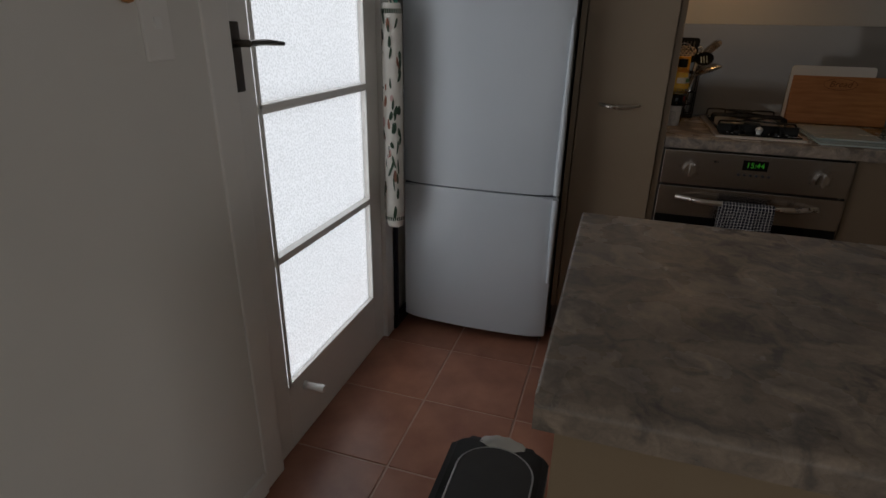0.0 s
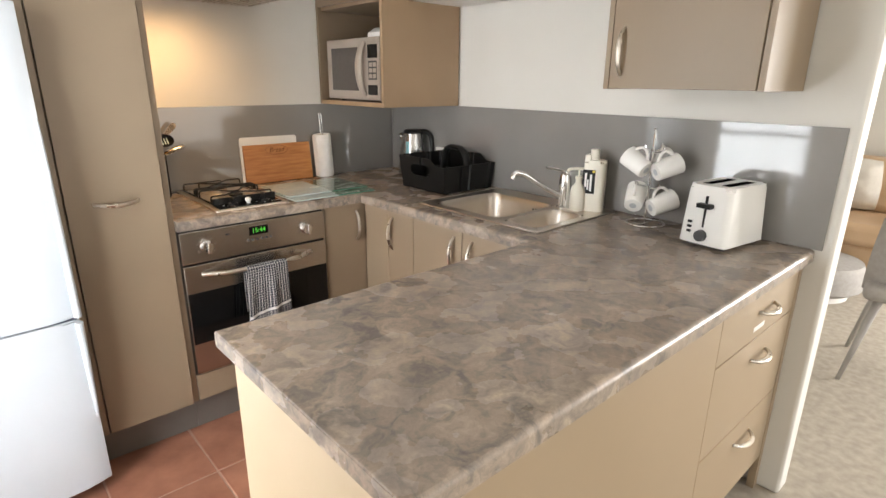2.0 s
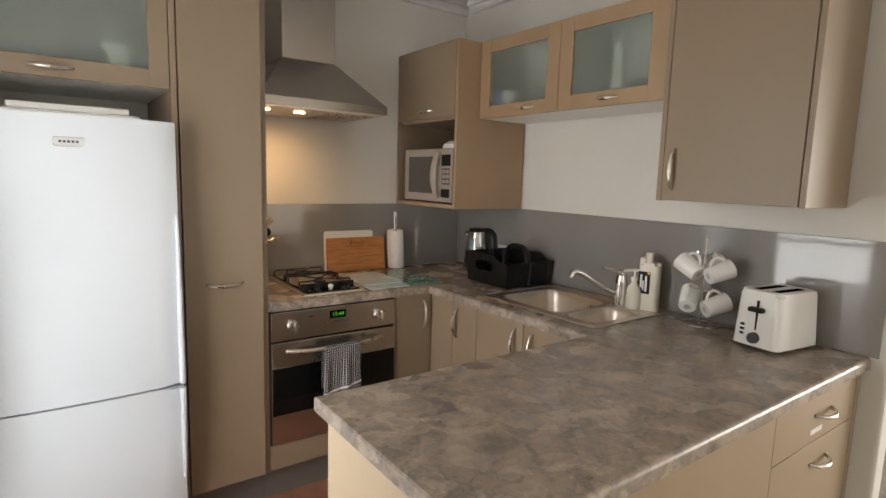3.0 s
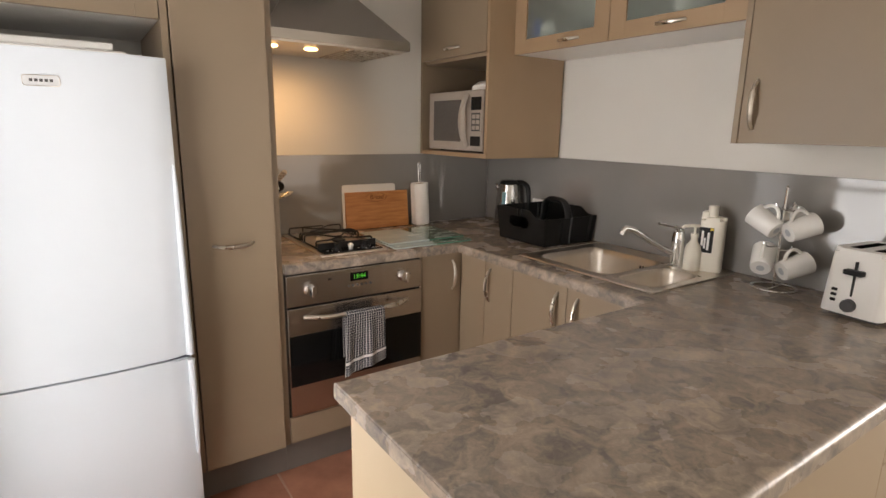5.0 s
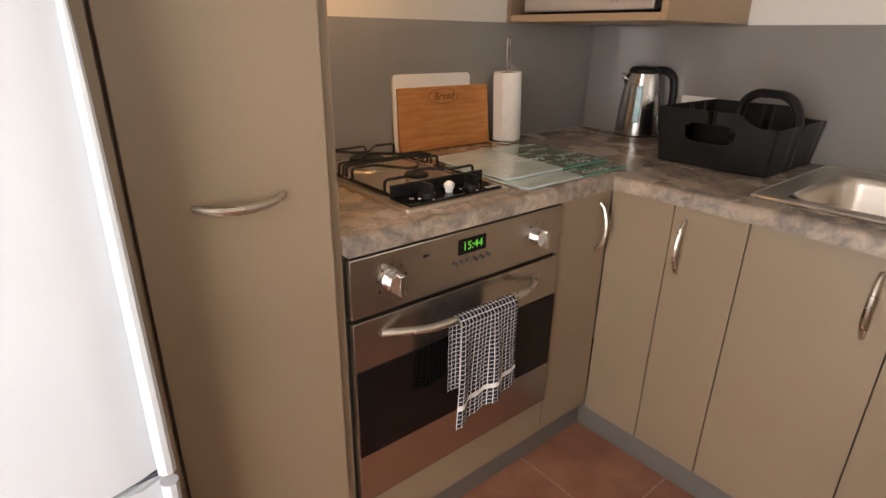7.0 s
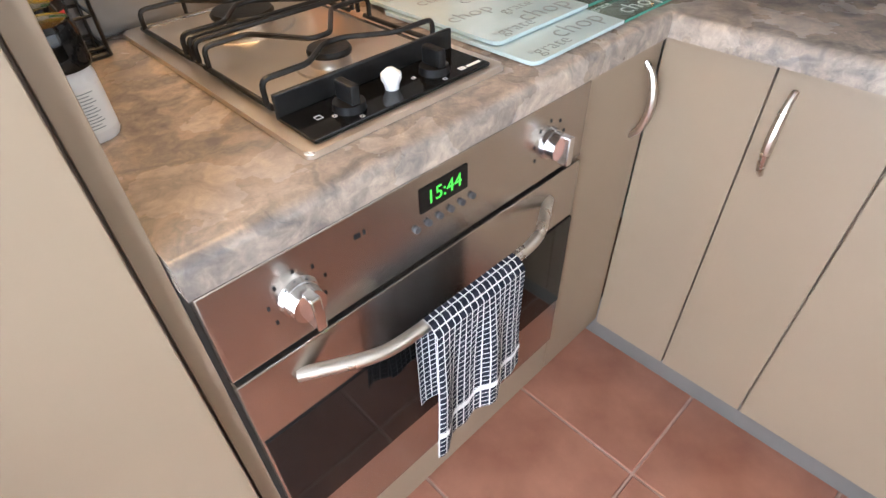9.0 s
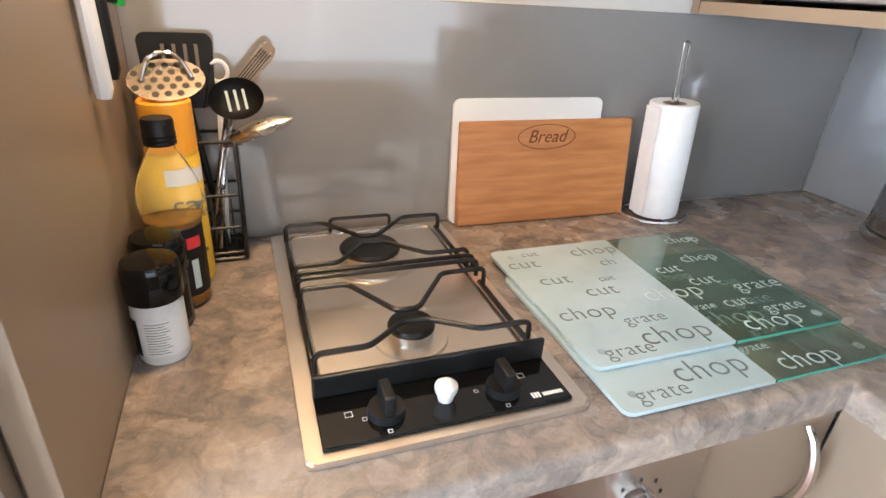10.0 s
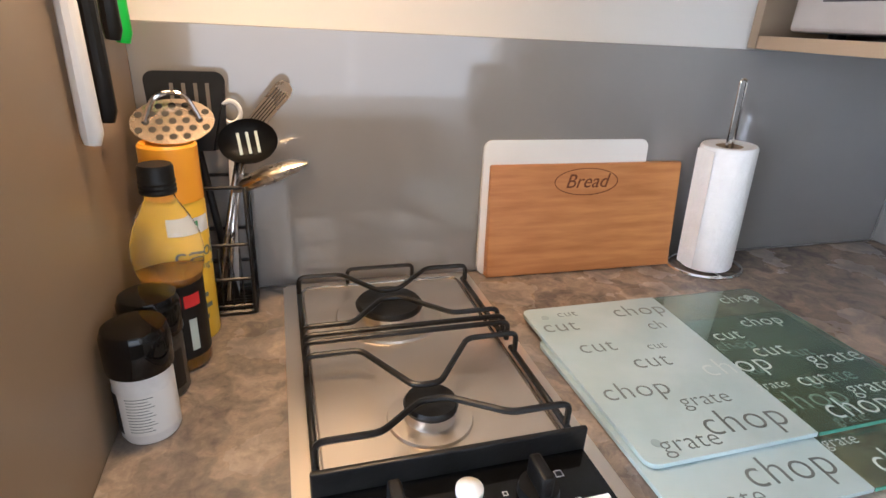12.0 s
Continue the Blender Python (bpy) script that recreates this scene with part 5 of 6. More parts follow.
b = bmesh.new()
ro, n_ = [], 24
holes = [(x * 0.0145 + (0.007 if yv % 2 else 0), yv * 0.0115) for yv in (-2, -1, 0, 1, 2) for x in (-3, -2, -1, 0, 1, 2, 3) if ((x * 0.0145 + (0.007 if yv % 2 else 0)) / 0.04) ** 2 + (yv * 0.0115 / 0.03) ** 2 < 1]
prism(b, [(0.046 * math.cos(k * math.pi / 12), 0.034 * math.sin(k * math.pi / 12)) for k in range(24)], -0.001, 0.001, MM)
pl = part("plate", b, surf("masher_steel", (0.55, 0.47, 0.4), (0.62, 0.54, 0.47), 9, 0.28, metal=1.0), u, "holed steel plate")
# Dark discs painted on the plate for the shade in its holes.
for hx, hy in holes:
    part("hole", cyl(bmesh.new(), MM @ Vector((hx, hy, 0.0008)), MM @ Vector((hx, hy, 0.0014)), 0.0043, n=10), DARK, pl)
part("neck", tube(bmesh.new(), rounded([MM @ Vector((-0.03, 0, 0.001)), MM @ Vector((-0.016, 0.03, 0.016)), MM @ Vector((0.016, 0.03, 0.016)), MM @ Vector((0.03, 0, 0.001))], 0.015), 0.003, 8), CHROME, u)
u = utensil("slotted_spoon", "black slotted serving spoon in the rack", (0.675, 2.95, 0.906), (0.722, 2.942, 1.112), STEEL, 0.004)
SM = Matrix.Translation((0.737, 2.935, 1.14)) @ Matrix.Rotation(radians(62), 4, "X") @ Matrix.Rotation(radians(8), 4, "Z")
b = bmesh.new()
rings = []
for r_, d_ in ((1.0, 0.0), (0.85, -0.005), (0.55, -0.009), (0.2, -0.011)):
    rings.append([b.verts.new(SM @ Vector((0.036 * r_ * math.cos(k * math.pi / 14), 0.029 * r_ * math.sin(k * math.pi / 14), d_))) for k in range(28)])
for lo, hi in zip(rings, rings[1:]):
    for i in range(28):
        b.faces.new((lo[i], lo[(i + 1) % 28], hi[(i + 1) % 28], hi[i]))
b.faces.new(rings[-1])
bmesh.ops.solidify(b, geom=b.faces[:], thickness=0.0015)
bl = part("bowl", b, BLACK, u, "black nylon bowl")
for k in (-1, 0, 1):
    part("slot", B((0.011 * k - 0.0018, -0.014, -0.008), (0.011 * k + 0.0018, 0.014, -0.0066), rot=SM), PALE, bl)
u = utensil("serving_spoon", "stainless serving spoon in the rack", (0.69, 2.96, 0.906), (0.715, 2.945, 1.075), CHROME, 0.0035)
b = tube(bmesh.new(), [(0.712, 2.946, 1.07), (0.73, 2.938, 1.086), (0.76, 2.93, 1.102), (0.79, 2.925, 1.112), (0.808, 2.922, 1.114)], [0.004, 0.015, 0.02, 0.015, 0.004], 12)
for v in b.verts:
    v.co.z = 1.068 + (v.co.x - 0.705) * 0.45 + (v.co.z - 1.068 - (v.co.x - 0.705) * 0.45) * 0.6
part("bowl", b, NICKEL, u)
u = utensil("steel_turner", "narrow grooved stainless turner in the rack", (0.68, 2.97, 0.906), (0.738, 2.955, 1.15), NICKEL, 0.003)
TM = Matrix.Translation((0.738, 2.955, 1.15)) @ Matrix.Rotation(radians(-48), 4, "Y") @ Matrix.Rotation(radians(62), 4, "X")
b = prism(bmesh.new(), [(-0.01, -0.005), (0.02, -0.0105), (0.066, -0.0125), (0.076, -0.009), (0.079, 0.0), (0.076, 0.009), (0.066, 0.0125), (0.02, 0.0105), (-0.01, 0.005)], -0.0008, 0.0008, TM)
bl = part("blade", b, NICKEL, u, "grooved steel blade")
# Dark strips paint the shade in the blade's grooves.
for k in range(-2, 3):
    part("groove", B((0.012, 0.0036 * k - 0.0006, 0.0008), (0.066, 0.0036 * k + 0.0006, 0.0012), rot=TM), DARK, bl)
u = utensil("hook_ladle", "white plastic utensil with a ring end in the rack", (0.7, 2.975, 0.906), (0.716, 2.972, 1.155), WHITE, 0.0045)
part("ring_end", tube(bmesh.new(), [(0.717 + 0.012 * math.cos(k * math.pi / 8), 2.971, 1.17 + 0.014 * math.sin(k * math.pi / 8)) for k in range(16)], 0.003, 6, True), WHITE, u)


# knives on the pantry's side
def knife(y, z0, z1, mat_, label, blade=True):
    k = thing("kitchen_knife", (0.61, y, z0), label, "knife", "knives on the magnetic rail")
    part("handle", tube(bmesh.new(), [(0.613, y, z0), (0.614, y, z0 + 0.01), (0.613, y + 0.002, z1 - 0.01), (0.613, y + 0.002, z1)], [0.007, 0.0095, 0.0085, 0.007], 10), mat_, k)
    if blade:
        part("blade", B((0.611, y - 0.012, z1), (0.613, y + 0.014, z1 + 0.16), 0.0005), CHROME, k)


knife(2.775, 1.172, 1.3, WHITE, "knife with a white handle hanging on the pantry side")
knife(2.832, 1.182, 1.3, BLACK, "knife with a black handle hanging on the pantry side")
knife(2.905, 1.255, 1.33, BLACK, "small knife with a black handle on the pantry side")
knife(2.947, 1.25, 1.34, flat("green_plastic", (0.03, 0.5, 0.05), 0.35), "peeler with a bright green handle on the pantry side")
solid("magnetic_knife_rail", B((0.6025, 2.74, 1.34), (0.6108, 2.99, 1.38), 0.002), BLACK, "black magnetic knife rail on the pantry side", "knife rail")


# ---- checked tea towel ----
def check_cloth():
    m = surf("checked_cotton", (0.012, 0.014, 0.022), (0.03, 0.032, 0.045), 60, 0.95, bump=0.5, bump_scale=500, spec=0.1)
    nt = m.node_tree
    b_ = nt.nodes["Principled BSDF"]
    src = b_.inputs["Base Color"].links[0].from_socket
    uv = nt.nodes.new("ShaderNodeUVMap")
    sep = nt.nodes.new("ShaderNodeSeparateXYZ")
    nt.links.new(uv.outputs["UV"], sep.inputs["Vector"])
    lines = []
    for axis, count, width in (("X", 16, 0.15), ("Y", 70, 0.13)):
        mul = nt.nodes.new("ShaderNodeMath")
        mul.operation = "MULTIPLY"
        mul.inputs[1].default_value = count
        fr2 = nt.nodes.new("ShaderNodeMath")
        fr2.operation = "FRACT"
        lt = nt.nodes.new("ShaderNodeMath")
        lt.operation = "LESS_THAN"
        lt.inputs[1].default_value = width
        nt.links.new(sep.outputs[axis], mul.inputs[0])
        nt.links.new(mul.outputs[0], fr2.inputs[0])
        nt.links.new(fr2.outputs[0], lt.inputs[0])
        lines.append(lt)
    mx = nt.nodes.new("ShaderNodeMath")
    mx.operation = "MAXIMUM"
    nt.links.new(lines[0].outputs[0], mx.inputs[0])
    nt.links.new(lines[1].outputs[0], mx.inputs[1])
    mix = nt.nodes.new("ShaderNodeMix")
    mix.data_type = "RGBA"
    mix.inputs["B"].default_value = (0.72, 0.7, 0.68, 1)
    nt.links.new(mx.outputs[0], mix.inputs["Factor"])
    nt.links.new(src, mix.inputs["A"])
    nt.links.new(mix.outputs["Result"], b_.inputs["Base Color"])
    return m


CLOTH = check_cloth()
tt = thing("tea_towel", (0.955, 2.38, 0.66), "black and white checked tea towel hung over the oven handle", "tea towel")
b = bmesh.new()
uvl = b.loops.layers.uv.new("UVMap")
NX, NS = 24, 40
grid = []
for j in range(NS + 1):
    s = j / NS
    row = []
    for i in range(NX + 1):
        u_ = i / NX
        x = 0.818 + 0.165 * u_
        length = -0.2 + 0.46 * s
        fold = 0.006 * math.sin(u_ * 11 + 1) + 0.004 * math.sin(u_ * 23)
        if length < -0.016:
            p = (x - 0.004, 2.411 + 0.3 * fold, 0.685 + length + 0.016)
        elif length > 0.016:
            hang = length - 0.016
            p = (x + 0.1 * hang * (u_ - 0.8), 2.382 - 0.006 - fold * min(1, hang * 8) - 0.03 * hang, 0.685 - hang * (1.02 - 0.15 * u_))
        else:
            w = length / 0.016 * math.pi / 2
            p = (x, 2.395 - 0.0125 * math.sin(w), 0.685 + 0.0125 * math.cos(w))
        row.append(b.verts.new(p))
    grid.append(row)
for j in range(NS):
    for i in range(NX):
        f = b.faces.new((grid[j][i], grid[j][i + 1], grid[j + 1][i + 1], grid[j + 1][i]))
        for l, (a_, c_) in zip(f.loops, ((i, j), (i + 1, j), (i + 1, j + 1), (i, j + 1))):
            l[uvl].uv = (a_ / NX, c_ / NS * 0.62)
band = []
for i in range(NX + 1):
    lo = grid[36][i].co + Vector((0, -0.0016, 0))
    hi = grid[35][i].co + Vector((0, -0.0016, 0))
    band.append((lo.copy(), hi.copy()))
cl = part("cloth", b, CLOTH, tt)
b = bmesh.new()
vv = [(b.verts.new(lo), b.verts.new(hi)) for lo, hi in band]
for (a_, c_), (d_, e_) in zip(vv, vv[1:]):
    b.faces.new((a_, d_, e_, c_))
part("band", b, surf("white_cotton", (0.7, 0.69, 0.67), (0.76, 0.75, 0.73), 90, 0.95), cl, "white woven band")

# ---- microwave ----
mw = thing("microwave", (1.75, 2.71, 1.295), "silver microwave oven with a dark window", "microwave")
SILVER = surf("silver_plastic", (0.42, 0.37, 0.32), (0.47, 0.42, 0.37), 12, 0.35, metal=0.4)
part("body", B((1.575, 2.475, 1.302), (1.93, 2.945, 1.578), 0.004), BLACK, mw)
f_ = part("front", B((1.55, 2.496, 1.303), (1.574, 2.948, 1.58), 0.006), SILVER, mw)
part("side_trim", B((1.553, 2.472, 1.303), (1.574, 2.495, 1.58), 0.003), BLACK, mw, "black trim strip")
part("window", B((1.5475, 2.665, 1.345), (1.5505, 2.9, 1.54), 0.001), surf("dark_mesh_window", (0.07, 0.06, 0.055), (0.1, 0.09, 0.08), 150, 0.25), f_, "dark meshed window")
part("handle", bow(bmesh.new(), (1.55, 2.612, 1.325), (1.55, 2.612, 1.56), (-0.034, 0, 0), 0.0125), SILVER, f_)
cpn = part("control_panel", B((1.548, 2.502, 1.32), (1.5503, 2.59, 1.565), 0.0008), SILVER, f_)
part("display", B((1.5468, 2.508, 1.49), (1.5482, 2.584, 1.548)), BLACK_GLASS, cpn, "black display")
part("keypad", B((1.5468, 2.514, 1.395), (1.5482, 2.58, 1.478), 0.0006), GREY_PLASTIC, cpn, "grey keypad")
for r_ in range(3):
    for c_ in range(2):
        part("button", B((1.546, 2.518 + 0.031 * c_, 1.402 + 0.025 * r_), (1.547, 2.543 + 0.031 * c_, 1.42 + 0.025 * r_)), SILVER, cpn)
part("door_button", B((1.545, 2.512, 1.328), (1.5482, 2.582, 1.372), 0.003), BLACK, cpn, "black door release")
for y in (2.5, 2.92):
    part("foot", cyl(bmesh.new(), (1.62, y, 1.295), (1.62, y, 1.3025), 0.012), BLACK, mw)
solid("dish_cover", lathe(bmesh.new(), (1.66, 2.565, 1.5785), [(0.095, 0.0), (0.1, 0.004), (0.098, 0.022), (0.07, 0.042), (0.02, 0.045), (0.016, 0.06), (0.0, 0.062)], 32), WHITE, "white plastic dish cover on the microwave", "dish cover")

# ---- things behind the frosted doors and on the fridge ----
solid("vase", lathe(bmesh.new(), (1.725, 1.66, 1.748), [(0.0, 0.0), (0.035, 0.0), (0.036, 0.02), (0.026, 0.1), (0.022, 0.19), (0.026, 0.22), (0.0, 0.22)], 24), CERAMIC, "white vase behind frosted glass", "vase")
solid("bowl_stack", lathe(bmesh.new(), (1.775, 1.53, 1.748), [(0.0, 0.0), (0.04, 0.0), (0.07, 0.05), (0.075, 0.07), (0.0, 0.07)], 24), GREY_PLASTIC, "dark bowls behind frosted glass", "bowl")
bt = thing("water_jug", (1.745, 2.3, 1.748), "white jug with a blue lid behind frosted glass", "jug")
part("body", lathe(bmesh.new(), (1.745, 2.3, 1.748), [(0.0, 0.0), (0.045, 0.0), (0.045, 0.09), (0.03, 0.11), (0.0, 0.11)], 24), WHITE, bt)
part("lid", lathe(bmesh.new(), (1.715, 2.345, 1.748), [(0.0, 0.0), (0.02, 0.0), (0.02, 0.12), (0.0, 0.12)], 20), flat("blue_lid", (0.05, 0.1, 0.4), 0.4), bt, "blue plastic lid")
solid("dark_pot", lathe(bmesh.new(), (1.765, 2.05, 1.748), [(0.0, 0.0), (0.06, 0.0), (0.065, 0.07), (0.0, 0.075)], 24), GREY_PLASTIC, "dark pot behind frosted glass", "pot")
for x, r_, hgt, mat_, lab_ in ((-0.28, 0.05, 0.12, CERAMIC, "white cup behind frosted glass"), (-0.15, 0.09, 0.08, GREY_PLASTIC, "dark pan behind frosted glass"), (0.02, 0.07, 0.09, BLACK, "black dish behind frosted glass"), (0.12, 0.05, 0.13, CERAMIC, "white jar behind frosted glass")):
    solid("stored_dish", lathe(bmesh.new(), (x, 2.57, 1.73), [(0.0, 0.0), (r_ * 0.9, 0.0), (r_, hgt * 0.5), (r_ * 0.95, hgt), (0.0, hgt)], 24), mat_, lab_, "dish")
b = bmesh.new()
box(b, (-0.22, 2.42, 1.5855), (0.16, 2.8, 1.606), 0.005)
solid("serving_tray", b, WHITE, "white tray lying on top of the fridge", "tray")
b = bmesh.new()
box(b, (-0.2, 2.43, 1.6065), (0.13, 2.78, 1.628), 0.005)
solid("serving_tray_small", b, WHITE, "smaller white tray stacked on top of the fridge", "tray")
solid("hinge_cover", B((-0.372, 2.36, 1.5905), (-0.32, 2.43, 1.6), 0.003), WHITE, "white plastic hinge cover on the fridge top", "hinge cover")

# ---- by the glazed door ----
bagT = thing("bag_holder", (-0.345, 2.2, 0.5), "white floral fabric bag holder hanging by the door", "bag holder")
FABRIC = surf("white_cotton_fabric", (0.66, 0.63, 0.57), (0.72, 0.69, 0.63), 30, 0.95, bump=0.4, bump_scale=200)
LEAF = surf("green_leaf_print", (0.02, 0.045, 0.025), (0.04, 0.075, 0.045), 60, 0.9)
PINK = surf("pink_flower_print", (0.5, 0.3, 0.28), (0.6, 0.42, 0.38), 60, 0.9)
BROWN = surf("brown_print", (0.2, 0.08, 0.05), (0.3, 0.14, 0.09), 60, 0.9)
BH = Vector((-0.342, 2.205, 0.525))
b = lathe(bmesh.new(), BH, [(0.0, 0.0), (0.03, 0.0), (0.034, 0.02), (0.036, 0.4), (0.035, 0.76), (0.032, 0.79), (0.0, 0.79)], 28)
for v in b.verts:
    v.co.x += 0.002 * math.sin(v.co.z * 18)
    v.co.y += 0.002 * math.cos(v.co.z * 23)
tb_ = part("tube", b, FABRIC, bagT)
rnd = random.Random(5)
for k in range(64):
    zc, wc = 0.06 + 0.69 * k / 64 + rnd.uniform(-0.012, 0.012), rnd.uniform(190, 330)
    m_ = PINK if k % 9 == 4 else BROWN if k % 6 == 2 else LEAF
    half, tall, lean_ = rnd.uniform(7, 15), rnd.uniform(0.011, 0.023), rnd.uniform(-0.022, 0.022)
    bm = bmesh.new()
    ring_ = []
    for q in range(12):
        a_ = q * math.pi / 6
        w = radians(wc + half * math.sin(a_) * (0.4 + 0.6 * abs(math.sin(a_ / 2))))
        z = zc + tall * math.cos(a_) + lean_ * math.sin(a_)
        ring_.append(bm.verts.new(BH + Vector((0.0385 * math.cos(w) + 0.002 * math.sin((z + BH.z) * 18), 0.0385 * math.sin(w) + 0.002 * math.cos((z + BH.z) * 23), z))))
    bm.faces.new(ring_)
    part("printed_leaf", bm, m_, tb_)
for zc in (0.035, 0.765):
    for k in range(16):
        part("border_mark", wrap(BH, 0.0382, 170 + 12 * k, 177 + 12 * k, zc - 0.007, zc + 0.007, 2), LEAF, tb_)
part("loop", tube(bmesh.new(), rounded([BH + Vector((0, -0.02, 0.785)), BH + Vector((-0.02, 0, 0.83)), BH + Vector((0, 0.02, 0.785))], 0.02), 0.003, 6), FABRIC, bagT)
GREENC = flat("green_cord", (0.02, 0.25, 0.16), 0.6)
lead = thing("hanging_lead", (-0.38, 2.3, 1.3), "red and black reel with green cord hanging on the wall", "reel")
b = lathe(bmesh.new(), (-0.345, 2.3, 1.618), [(0.0, 0.0), (0.03, 0.002), (0.037, 0.012), (0.037, 0.035), (0.03, 0.045), (0.0, 0.047)], 28, Matrix.Rotation(radians(70), 3, "X"))
part("reel", b, surf("orange_red_plastic", (0.65, 0.06, 0.02), (0.75, 0.09, 0.03), 9, 0.35), lead, "orange-red reel case")
b = bmesh.new()
tube(b, [(-0.345 + 0.039 * math.cos(k * math.pi / 12), 2.283, 1.625 + 0.039 * math.sin(k * math.pi / 12)) for k in range(24)], 0.006, 6, True)
box(b, (-0.393, 2.25, 1.622), (-0.348, 2.275, 1.692), 0.006)
part("grip", b, BLACK, lead, "black grip")
for k in range(4):
    x = -0.385 + 0.007 * k
    part("cord", tube(bmesh.new(), rounded([(x, 2.285, 1.62), (x + 0.006, 2.28, 1.45), (x + 0.012, 2.275, 1.3), (x + 0.016, 2.27, 1.15)], 0.1), 0.0025, 6), GREENC, lead, "green cord")
br = thing("broom", (-0.39, 2.36, 0), "dark broom standing between wall and fridge", "broom")
part("pole", tube(bmesh.new(), [(-0.387, 2.31, 0.04), (-0.387, 2.315, 1.6)], 0.011, 10), flat("dark_navy_pole", (0.012, 0.014, 0.03), 0.4), br)
part("head", B((-0.398, 2.285, 0.0), (-0.379, 2.44, 0.06), 0.004), BLACK, br)
sw = thing("light_switch", (-0.39, 1.21, 1.23), "white light switch plate on the wall", "light switch")
part("plate", B((-0.392, 1.18, 1.18), (-0.384, 1.245, 1.285), 0.003), TRIM, sw)
part("rocker", B((-0.3845, 1.205, 1.235), (-0.38, 1.221, 1.255), 0.001), WHITE, sw)
pc = thing("pull_cord", (-0.378, 1.15, 1.28), "pull cord with a wooden knob against the wall", "pull cord")
part("cord", tube(bmesh.new(), [(-0.378, 1.15, 1.305), (-0.378, 1.15, 2.455)], 0.0015, 6), WHITE, pc)
part("knob", lathe(bmesh.new(), (-0.377, 1.15, 1.275), [(0.0, 0.0), (0.009, 0.003), (0.013, 0.014), (0.009, 0.027), (0.003, 0.033), (0.0, 0.033)], 16), WOOD, pc, "turned wooden knob")

# ---- rubbish bin ----
bi = thing("rubbish_bin", (0.31, 1.075, 0), "black plastic kitchen bin with a swing lid", "bin")
b = bmesh.new()
rings = []
for z, g in ((0.0, 0.03), (0.01, 0.026), (0.39, 0.006)):
    rings.append([b.verts.new((x, y, z)) for x, y in round_rect(0.205 + g, 0.935 + g, 0.412 - g, 1.215 - g, 0.03)])
for lo, hi in zip(rings, rings[1:]):
    for i in range(len(lo)):
        b.faces.new((lo[i], lo[(i + 1) % len(lo)], hi[(i + 1) % len(lo)], hi[i]))
b.faces.new(rings[0][::-1])
b.faces.new(rings[-1])
part("body", b, BLACK, bi)
b = prism(bmesh.new(), round_rect(0.203, 0.93, 0.414, 1.22, 0.038), 0.3905, 0.44)
bmesh.ops.bevel(b, geom=[e for e in b.edges if min(v.co.z for v in e.verts) > 0.43], offset=0.01, segments=3, affect="EDGES")
lid = part("lid", b, BLACK, bi)
b = prism(bmesh.new(), round_rect(0.216, 0.945, 0.401, 1.206, 0.03), 0.4402, 0.4445)
pnl = part("lid_panel", b, surf("satin_black_lid", (0.02, 0.02, 0.02), (0.03, 0.03, 0.03), 12, 0.2), lid)
arch = [(0.232, 0.96)] + [(0.3105 - 0.0785 * math.cos(k * math.pi / 16), 1.115 + 0.075 * math.sin(k * math.pi / 16)) for k in range(17)] + [(0.389, 0.96)]
part("flap", prism(bmesh.new(), arch, 0.4447, 0.4475), surf("matt_black_flap", (0.022, 0.021, 0.02), (0.03, 0.029, 0.028), 30, 0.6), lid, "matt arched flap")
part("flap_line", tube(bmesh.new(), [(x, y, 0.4465) for x, y in arch], 0.0022, 6), flat("silver_line", (0.5, 0.5, 0.5), 0.3, 0.8), lid, "silver line round the flap")
part("catch", B((0.285, 0.918, 0.41), (0.335, 0.9305, 0.438), 0.004), BLACK, lid)
bg = bmesh.new()
pts_ = [(0.262 + 0.0075 * i, 1.204 + 0.002 * math.sin(i * 1.7)) for i in range(14)]
puff = [max(0.0, math.sin(math.pi * i / 13)) ** 0.7 for i in range(14)]
lo_ = [bg.verts.new((x, y + 0.016, 0.432)) for x, y in pts_]
hi_ = [bg.verts.new((x, y + 0.014, 0.442 + 0.016 * k)) for (x, y), k in zip(pts_, puff)]
in_ = [bg.verts.new((x, y - 0.004 - 0.012 * k, 0.4455)) for (x, y), k in zip(pts_, puff)]
for A, C in ((lo_, hi_), (hi_, in_)):
    for i in range(len(A) - 1):
        bg.faces.new((A[i], A[i + 1], C[i + 1], C[i]))
bmesh.ops.solidify(bg, geom=bg.faces[:], thickness=0.001)
part("bin_liner", bg, WHITE, bi, "edge of a white bin liner")

bi.matrix_basis = Matrix.Translation((-0.018, 0.055, 0)) @ bi.matrix_basis @ Matrix.Diagonal((0.96, 0.89, 1, 1))

# ---- dining area ----
GREYF = surf("grey_upholstery", (0.33, 0.31, 0.29), (0.38, 0.36, 0.34), 40, 0.9, bump=0.3, bump_scale=250)
LEGM = surf("grey_painted_metal", (0.36, 0.34, 0.32), (0.4, 0.38, 0.36), 12, 0.4)


